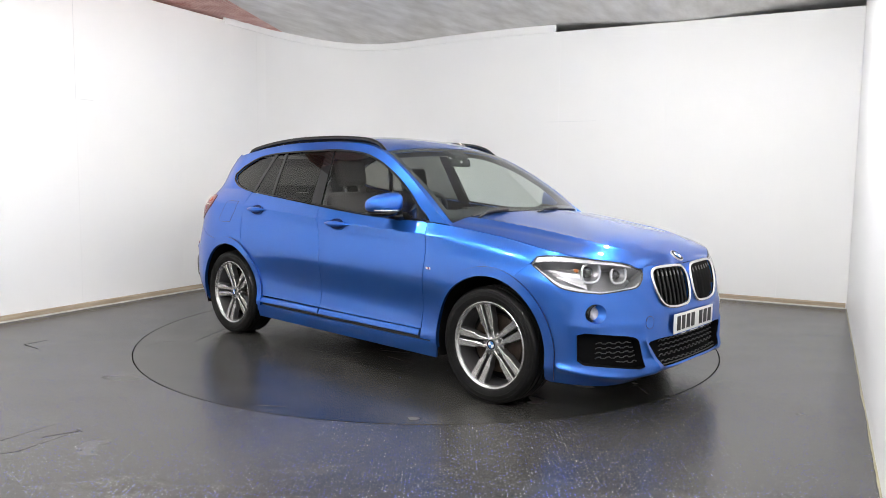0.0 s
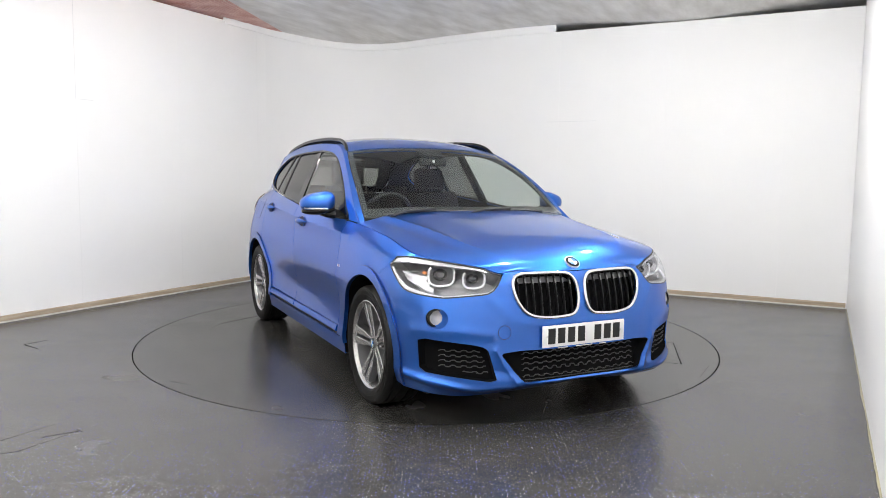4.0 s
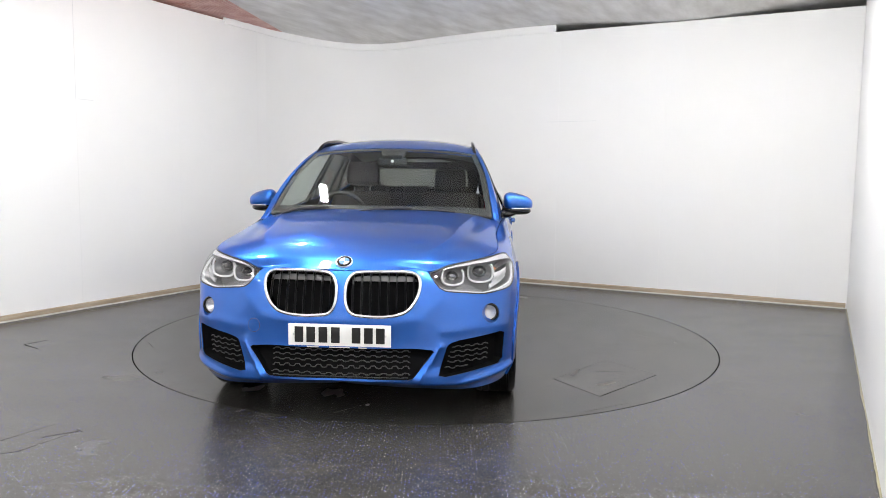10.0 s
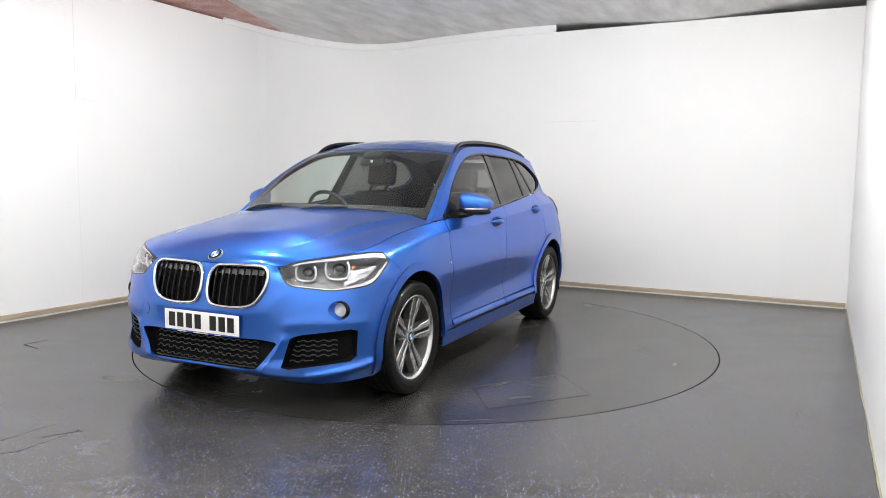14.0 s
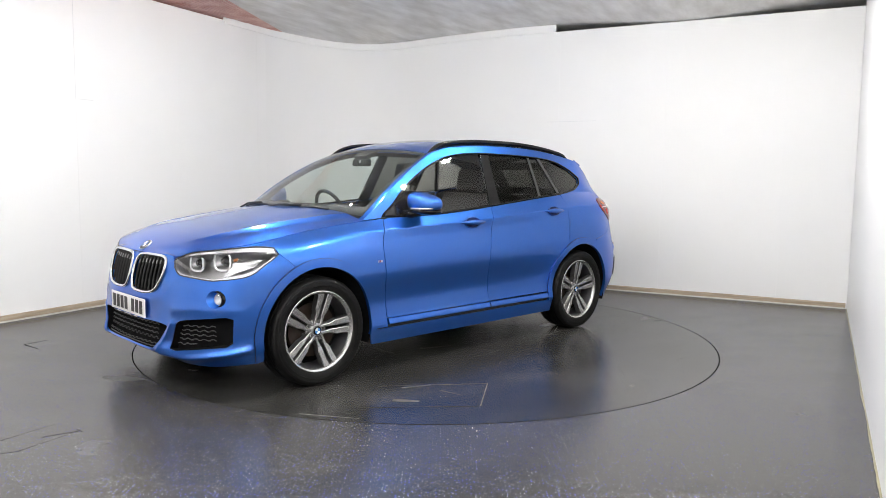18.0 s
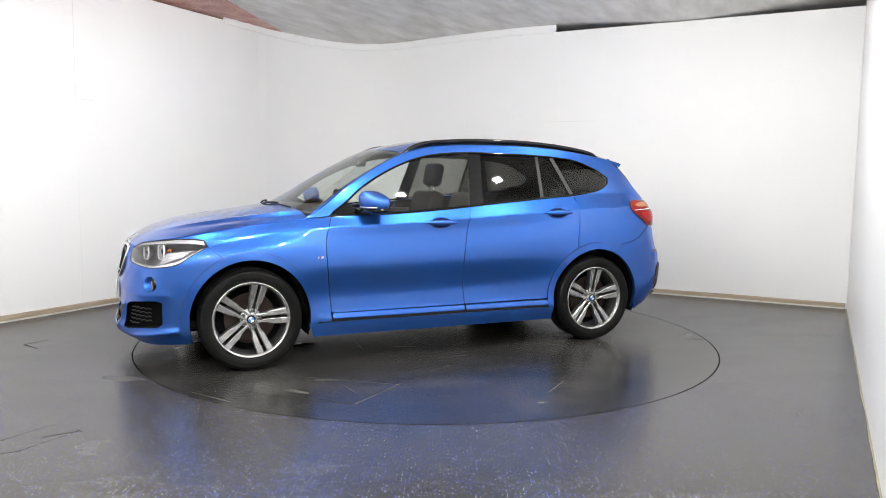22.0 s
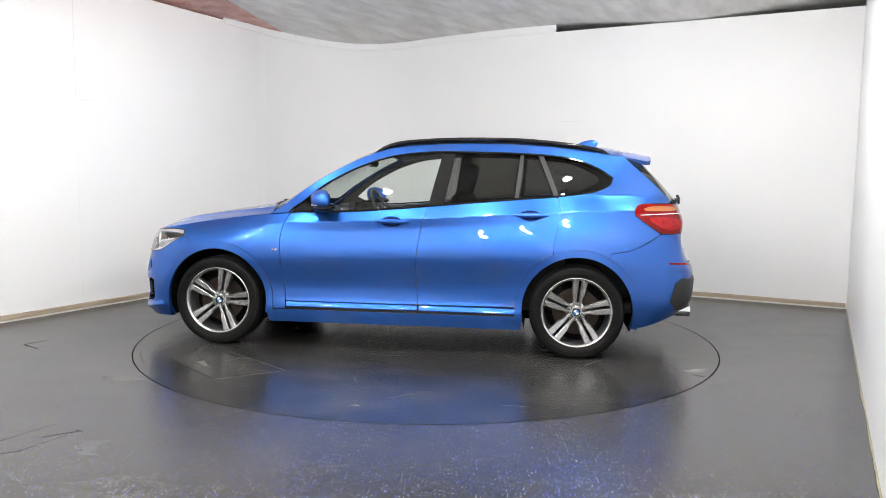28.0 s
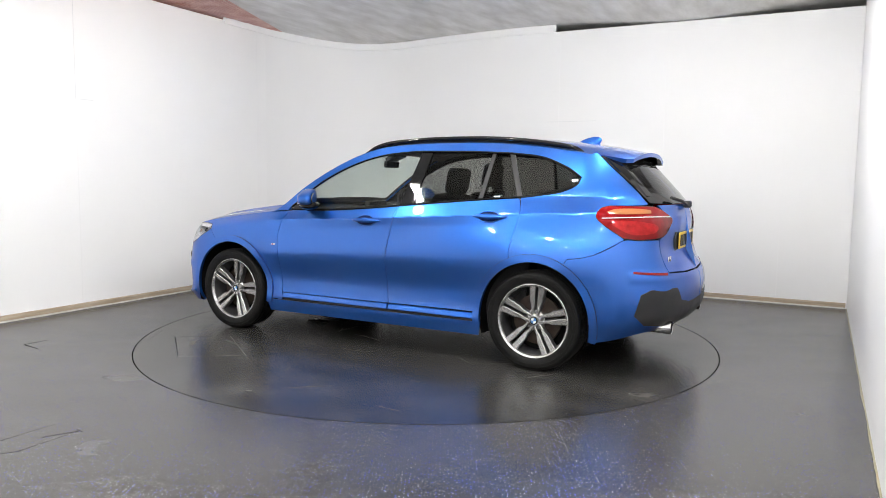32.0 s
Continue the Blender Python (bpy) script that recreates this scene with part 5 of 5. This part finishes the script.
half = [(-1.625, 0.0), (-1.618, 0.3)] + dense([(-1.60, 0.570), (-1.72, 0.545), (-1.83, 0.505)], 0.03) + dense([(-1.865, 0.46), (-1.885, 0.25), (-1.89, 0.0)], 0.03)
half[0:2] = dense([(-1.662, 0.0), (-1.652, 0.3), (-1.622, 0.570)], 0.04)[:-1]
panel("roof_spoiler", blue, car, over, half + [(x, -y) for x, y in half[-2:0:-1]], step=0.03, thick=0.028, lining=black_gloss, label="blue roof spoiler over the rear window")

# ---- hatch ----
zs = np.linspace(1.125, 1.43, 12)
half = [(0.0, 1.435), (0.3, 1.435)] + [(float(cabin_y(tail_side(z), z)) - 0.004, float(z)) for z in zs[::-1]] + [(0.3, 1.118), (0.0, 1.115)]
hatch_glass = panel("rear_window", tinted_glass, car, tail, half + [(-y, z) for y, z in half[-2:0:-1]], step=0.04, thick=0.004, lining=glass_back, label="dark tinted rear window")
loop = half + [(-y, z) for y, z in half[-2:0:-1]]
panel("window_band", black_gloss, hatch_glass, tail, loop, [shrink(loop, 0.065)], step=0.04, raised=0.003, thick=0.006)
hatch = [(tail_y(0.0), 1.112)] + dense([(tail_y(0.3), 1.114), (tail_y(0.55), 1.112)], 0.03) + dense([(tail_y(0.48), 1.065), (tail_y(0.395), 1.02), (tail_y(0.43), 0.98), (tail_y(0.56), 0.910)], 0.02) + dense([(tail_y(0.62), 0.895), (tail_y(0.60), 0.78), (tail_y(0.56), 0.685)], 0.03) + [(tail_y(0.3), 0.672), (tail_y(0.0), 0.668)]
tailgate = panel("tailgate", blue, car, lower, shrink(hatch, 0.001), both=True, step=0.03, lining=lining_dark, label="blue tailgate")
part("plate_recess", boxed(-2.125, -2.105, -0.30, 0.30, 0.80, 0.93, 0.006), black_plastic, tailgate)
plate = cpart("rear_number_plate", boxed(-2.142, -2.136, -0.26, 0.26, 0.812, 0.923, 0.002), plate_yellow, "yellow rear number plate with black bars")
for i, y in enumerate((0.20, 0.135, 0.075, 0.015, -0.085, -0.145, -0.205)):
    part("plate_bar", boxed(-2.145, -2.1415, y - 0.022, y + 0.022, 0.829, 0.906), ink_black, plate)
wiper = cpart("rear_wiper", tube([Vector((-2.135, 0.0, 1.105)), Vector((-2.13, 0.16, 1.135)), Vector((-2.09, 0.32, 1.16))], 0.011, sides=8), black_plastic, "black rear wiper")
part("wiper_pivot", boxed(-2.165, -2.115, -0.03, 0.03, 1.085, 1.135, 0.012), black_plastic, wiper)

# ---- rear bumper ----
rb = s_of(arch(-AX, WELL, 119, 190, 26)) + along_bottom(locate(-1.74, 0.25), tail_y(0.0), 40)
rb += [(tail_y(0.0), 0.66), (tail_y(0.3), 0.664)] + dense([(tail_y(0.565), 0.678), (tail_y(0.605), 0.78), (tail_y(0.625), 0.892)], 0.03) + dense([(locate(-1.98, 0.895), 0.892), (locate(-1.905, 0.897), 0.893), (locate(-1.83, 0.845), 0.845), (locate(-1.71, 0.787), 0.787), (locate(-1.565, 0.759), 0.759)], 0.02)
panel("rear_bumper", blue, car, lower, rb, both=True, step=0.03, lining=lining_dark, label="blue rear bumper")
dif = dense([(tail_y(0.0), 0.34), (tail_y(0.35), 0.34), (tail_y(0.60), 0.345), (locate(-2.03, 0.36), 0.36)], 0.03) + straight([(locate(-1.985, 0.42), 0.42), (locate(-2.02, 0.555), 0.555), (locate(-2.07, 0.585), 0.585)], 0.03) + straight([(tail_y(0.52), 0.585), (tail_y(0.45), 0.50), (tail_y(0.3), 0.47), (tail_y(0.0), 0.47)], 0.03)
panel("rear_diffuser", black_plastic, car, lower, dif, both=True, step=0.03, raised=0.008, thick=0.03, label="black plastic rear diffuser")

# ---- shark fin ----
fin = bmesh.new()
bmesh.ops.create_uvsphere(fin, u_segments=20, v_segments=12, radius=1.0)
for v in fin.verts:
    x, y, z = v.co
    h = max(0.0, z)
    v.co = Vector((-1.40 + 0.090 * x - 0.06 * h, 0.030 * y * (1 - 0.6 * h), 1.535 + 0.058 * h))
cpart("shark_fin_aerial", fin, blue)

# ---- front plate and emblem ----
plate = cpart("front_number_plate", boxed(2.140, 2.147, -0.26, 0.26, 0.428, 0.539, 0.0025), plate_white, "white front number plate with black bars")
for y in (-0.205, -0.145, -0.083, -0.020, 0.085, 0.147, 0.207):
    part("plate_bar", boxed(2.1465, 2.1485, y - 0.022, y + 0.022, 0.445, 0.524), ink_black, plate)
for y in (-0.233, 0.233):
    part("plate_screw", lathe([(0.0, 0.003), (0.004, 0.0025), (0.005, 0.0)], 12), satin, plate, smooth=True).matrix_local = Matrix.Translation((2.147, y, 0.484)) @ Matrix.Rotation(radians(-90), 4, "Z")
for y, w, mt in ((-0.135, 0.030, badge_white), (0.0, 0.052, badge_white), (0.118, 0.022, badge_white)):
    part("plate_foot_mark", boxed(2.1455, 2.1475, y - w, y + w, 0.420, 0.4245), mt, plate)


def emblem(m, r, parent=None, name="emblem"):
    ob = cpart(name, lathe([(0.0, 0.004), (r * 0.97, 0.003), (r, 0.0), (r, -0.006)], 40), satin, "round badge with blue and white quarters", parent=parent)
    ob.matrix_local = m
    part("badge_ring", lathe([(0.0, 0.0049), (r * 0.88, 0.0046)], 40), black_gloss, ob)
    for k in range(4):
        bm = bmesh.new()
        a = np.linspace(k * math.pi / 2, (k + 1) * math.pi / 2, 9)
        bm.faces.new([bm.verts.new((0, 0.006, 0))] + [bm.verts.new((r * 0.60 * math.cos(t), 0.006, r * 0.60 * math.sin(t))) for t in a[::-1]])
        part("badge_quarter", bm, badge_blue if k % 2 else badge_white, ob)
    return ob


p = hood(np.array([[2.022, 0.0]]))[0]
n = (0.60, 0.0, 0.80)
emblem(Matrix.Translation(Vector(p) + Vector((AHEAD, ASIDE, 0)) + Vector(n) * 0.004) @ Vector(n).to_track_quat("Y", "Z").to_matrix().to_4x4(), 0.043)

# ---- tow-eye cap in the front bumper ----
cap_ring = [(nose_y(0.46) + 0.034 * math.cos(a), 0.515 + 0.034 * math.sin(a)) for a in np.linspace(0, 2 * math.pi, 32, endpoint=False)]
tow = panel("tow_eye_cap", blue, car, lower, cap_ring, side=-1, step=0.02, raised=0.0012, thick=0.004, label="round blue tow-eye cap")
part("cap_seam", tube(on(lower, cap_ring, -1, 0.0004), 0.0014, True, 6), black_plastic, tow, smooth=True)
# ---- wheels ----
def spoke(offset, mirrored):
    """One of the ten bars: from the hub to the rim, chamfered, bright on its face."""
    bm = bmesh.new()
    rows = []
    for r, c, w, y in ((0.034, 0.019, 0.018, 0.070), (0.072, 0.0215, 0.018, 0.071), (0.100, 0.0200, 0.024, 0.074), (0.128, 0.0265, 0.035, 0.079), (0.195, 0.0300, 0.040, 0.088), (0.236, 0.0335, 0.046, 0.094)):
        c = c * (1 if not mirrored else -1)
        ch = 0.004
        rows.append([bm.verts.new(v) for v in ((c - w / 2 - 0.003, y - 0.045, r), (c - w / 2, y - ch, r), (c - w / 2 + ch, y, r), (c + w / 2 - ch, y, r), (c + w / 2, y - ch, r), (c + w / 2 + 0.003, y - 0.045, r))])
    for a, b in zip(rows, rows[1:]):
        for i in range(5):
            bm.faces.new((a[i], a[i + 1], b[i + 1], b[i]))
    bmesh.ops.recalc_face_normals(bm, faces=bm.faces)
    for f in bm.faces:
        f.material_index = 0 if abs(f.normal.y) > 0.55 else 1
    return bm


def build_wheel():
    rim = part("wheel", lathe([(0.252, 0.096), (0.251, 0.103), (0.246, 0.1055), (0.239, 0.103), (0.2335, 0.096), (0.230, 0.084)], 72), spoke_metal, None, "five double-spoke alloy wheel", True, 40)
    prof = [(0.249, 0.097), (0.256, 0.107), (0.272, 0.113), (0.300, 0.116), (0.318, 0.112), (0.3285, 0.101), (0.333, 0.090)]
    for y0 in (0.072, 0.030, -0.030, -0.072):
        prof += [(0.3345, y0 + 0.006), (0.327, y0 + 0.0045), (0.327, y0 - 0.0045), (0.3345, y0 - 0.006)]
    prof += [(0.333, -0.090), (0.3285, -0.101), (0.318, -0.112), (0.30, -0.116), (0.26, -0.11), (0.23, -0.10)]
    tyre = lathe(prof, 90)
    part("tyre", tyre, rubber, rim, "black low-profile tyre", True, 30)
    for r, y in ((0.285, 0.1152), (0.306, 0.1158)):
        part("sidewall_rib", tube([Vector((r * math.cos(a), y, r * math.sin(a))) for a in np.linspace(0, 2 * math.pi, 72, endpoint=False)], 0.0016, True, 5), rubber, rim, smooth=True)
    for k in range(5):
        for mirrored in (0, 1):
            ob = part("spoke", spoke(0, mirrored), spoke_metal, rim)
            ob.data.materials.append(alloy_dark)
            ob.matrix_local = Matrix.Rotation(radians(72 * k), 4, "Y")
        bolt = part("wheel_bolt", lathe([(0.0, 0.072), (0.009, 0.071), (0.0105, 0.062), (0.0105, 0.05)], 12), alloy_dark, rim, smooth=True, angle=40)
        a = radians(72 * k)
        bolt.matrix_local = Matrix.Translation((0.056 * math.sin(a), -0.004, 0.056 * math.cos(a)))
    part("hub", lathe([(0.0, 0.066), (0.036, 0.066), (0.046, 0.062), (0.070, 0.048), (0.074, 0.03), (0.074, 0.0)], 40), spoke_metal, rim, smooth=True, angle=40)
    cap = emblem(Matrix.Translation((0, 0.072, 0)), 0.033, rim, "hub_cap")
    part("brake_disc", lathe([(0.07, -0.005), (0.075, 0.012), (0.10, 0.014), (0.168, 0.014), (0.170, -0.010)], 60), rust, rim, "rusty brake disc", True, 35)
    part("barrel", lathe([(0.2355, 0.088), (0.230, 0.055), (0.222, 0.02), (0.218, -0.06), (0.228, -0.10)], 60), alloy_dark, rim, smooth=True)
    part("inner_barrel", lathe([(0.216, -0.03), (0.10, -0.035), (0.06, -0.03)], 48), dark_gap, rim, smooth=True)
    return rim


base = build_wheel()
base.parent = car
wheels = [base]
for _ in range(3):
    wheels.append(copy_thing(base, Matrix.Identity(4)))
for ob, (x, s, tilt) in zip(wheels, ((AX, 1, -14), (-AX, 1, -6), (AX, -1, 14), (-AX, -1, 20))):
    ob.parent = car
    m = Matrix.Translation((AHEAD + x, ASIDE + 0.778 * s, 0.3345))
    if s < 0:
        m = m @ Matrix.Rotation(math.pi, 4, "Z")
    ob.matrix_basis = m @ Matrix.Rotation(radians(tilt), 4, "Y")

# wells, floor pan and chassis
for side in (1, -1):
    for cx in (AX, -AX):
        bm = bmesh.new()
        rings = []
        for x, z in arch(cx, 0.392, -20, 200, 30):
            rings.append((bm.verts.new((x, 0.885 * side if cx > 0 else 0.88 * side, z)), bm.verts.new((x, 0.50 * side, z))))
        for a, b in zip(rings, rings[1:]):
            bm.faces.new((a[0], b[0], b[1], a[1]))
        bm.faces.new([r[1] for r in rings])
        cpart("wheel_well", bm, dark_gap, smooth=True)
bm = bmesh.new()
box(bm, -0.93, 0.93, -0.80, 0.80, 0.225, 0.30, 0.02)
box(bm, 0.93, 2.02, -0.52, 0.52, 0.225, 0.30, 0.02)
box(bm, -2.05, -0.93, -0.52, 0.52, 0.27, 0.34, 0.02)
cpart("underbody", bm, black_plastic, smooth=False)
# ---- cabin ----
bm = bmesh.new()
box(bm, -2.0, 0.95, -0.76, 0.76, 0.32, 0.40, 0.02)
cpart("cabin_floor", bm, lining_dark)
for side in (1, -1):
    cpart("door_card", boxed(-1.25, 0.80, 0.74 * side - 0.03, 0.74 * side + 0.03, 0.36, 1.0, 0.02), lining_dark)
cpart("boot_side", boxed(-2.0, -1.25, -0.62, 0.62, 0.40, 0.90, 0.03), lining_dark)
cpart("bulkhead", boxed(0.93, 0.97, -0.68, 0.68, 0.35, 0.94, 0.01), lining_dark)
# dashboard: one rounded shelf with a hood before the driver
bm = bmesh.new()
box(bm, 0.50, 0.97, -0.74, 0.74, 0.70, 1.01, 0.06, 4)
box(bm, 0.47, 0.70, -0.56, -0.18, 0.93, 1.045, 0.035, 4)
box(bm, 0.46, 0.52, -0.12, 0.14, 0.97, 1.07, 0.008, 2)
cpart("dashboard", bm, lining_dark)


def seat(x, y, lower=0.0):
    ob = cpart("front_seat", boxed(x - 0.26, x + 0.26, y - 0.25, y + 0.25, 0.50, 0.66, 0.06, 4), seat_cloth, "dark cloth seat with headrest")
    b = part("backrest", boxed(-0.07, 0.07, -0.245, 0.245, 0.0, 0.60, 0.055, 4), seat_cloth, ob, smooth=True, angle=60)
    b.matrix_local = pose(x - 0.27, y, 0.58, 0, -17, 0)
    h = part("headrest", boxed(-0.05, 0.05, -0.13, 0.13, 0.0, 0.20, 0.04, 4), seat_cloth, ob, smooth=True, angle=60)
    h.matrix_local = pose(x - 0.455, y, 1.205 - lower, 0, -12, 0)
    for k in (-1, 1):
        post = part("headrest_post", tube([Vector((0, 0, 0)), Vector((0, 0, 0.12))], 0.007, sides=8), chrome, ob, smooth=True)
        post.matrix_local = pose(x - 0.445, y + 0.065 * k, 1.12 - lower, 0, -12, 0)
    return ob


seat(0.02, -0.37)
seat(-0.03, 0.37, 0.05)
bench = cpart("rear_bench", boxed(-1.10, -0.62, -0.64, 0.64, 0.52, 0.68, 0.06, 4), seat_cloth, "dark cloth rear bench")
b = part("backrest", boxed(-0.07, 0.07, -0.64, 0.64, 0.0, 0.58, 0.05, 4), seat_cloth, bench, smooth=True, angle=60)
b.matrix_local = pose(-1.10, 0, 0.58, 0, -20, 0)
for y in (-0.40, 0.0, 0.40):
    h = part("headrest", boxed(-0.045, 0.045, -0.12, 0.12, 0.0, 0.14, 0.035, 4), seat_cloth, bench, smooth=True, angle=60)
    h.matrix_local = pose(-1.29, y, 1.06, 0, -12, 0)
wheel_ring = [Vector((0.0, 0.18 * math.cos(a), 0.18 * math.sin(a))) for a in np.linspace(0, 2 * math.pi, 48, endpoint=False)]
steer = cpart("steering_wheel", tube(wheel_ring, 0.015, True, 10), black_plastic, "black three-spoke steering wheel")
steer.matrix_local = pose(AHEAD + 0.36, ASIDE - 0.37, 0.995, 0, 24, 0)
part("boss", boxed(-0.02, 0.03, -0.09, 0.09, -0.07, 0.06, 0.02, 3), black_plastic, steer, smooth=True, angle=50)
for a in (0, 180, 270):
    sp = part("wheel_spoke", boxed(-0.008, 0.008, 0.06, 0.175, -0.02, 0.02, 0.006), satin, steer)
    sp.matrix_local = Matrix.Rotation(radians(a), 4, "X")
bm = boxed(-0.012, 0.02, -0.105, 0.105, -0.028, 0.028, 0.012, 3)
mir = cpart("interior_mirror", bm, lining_dark, "black interior mirror")
mir.matrix_local = pose(AHEAD + 0.33, ASIDE, 1.385, 0, -10, 0)
part("mirror_sensor", lathe([(0.0, 0.003), (0.009, 0.0025), (0.011, 0.0)], 20), badge_white, mir, "small round pale sensor", smooth=True).matrix_local = Matrix.Translation((0.021, 0.0, 0.004)) @ Matrix.Rotation(radians(-90), 4, "Z")
part("mirror_stem", tube([Vector((0.01, 0, 0.02)), Vector((0.018, 0, 0.046))], 0.012, sides=8), black_plastic, mir, smooth=True)
# cowl and wipers
half = dense([(0.86, 0.66), (0.92, 0.55), (1.00, 0.3), (1.03, 0.0)], 0.04) + [(1.12, 0.0), (1.10, 0.3), (1.03, 0.55), (0.94, 0.66)]
bm = bmesh.new()
vs = [bm.verts.new((x, y, 1.03 - 0.06 * (y / 0.7) ** 2)) for x, y in half + [(x, -y) for x, y in half[::-1]]]
bm.faces.new(vs)
bmesh.ops.triangulate(bm, faces=bm.faces)
cpart("cowl", bm, black_plastic)
for y0, y1 in ((0.50, -0.10), (-0.06, -0.62)):
    line = [Vector((1.055 - 0.15 * abs(y) ** 1.5, y, float(over(np.array([[1.055 - 0.15 * abs(y) ** 1.5, y]]))[0, 2]) + 0.010)) for y in np.linspace(y0, y1, 12)]
    wiper = cpart("wiper", tube(line, 0.006, sides=6, flat=1.6), black_plastic, "black windscreen wiper")
    part("wiper_arm", tube([line[-1] + Vector((0.05, 0, -0.01)), line[-3] + Vector((0.025, 0, 0.012)), line[5] + Vector((0, 0, 0.012))], 0.008, sides=6), black_plastic, wiper, smooth=True)


def motions():
    """The platform and the car on it turn evenly about one axis."""
    times = [0.0, 4.0, 8.0, 12.0, 16.0, 20.0, 24.0, 28.0, 32.0]
    for thing, axis in ((turntable, PLATFORM), (scrap, PLATFORM), (car, CENTRE)):
        walk(thing, [(t, pose(*axis, 0, 0, 0, START - 90 + RATE * t)) for t in times])


motions()
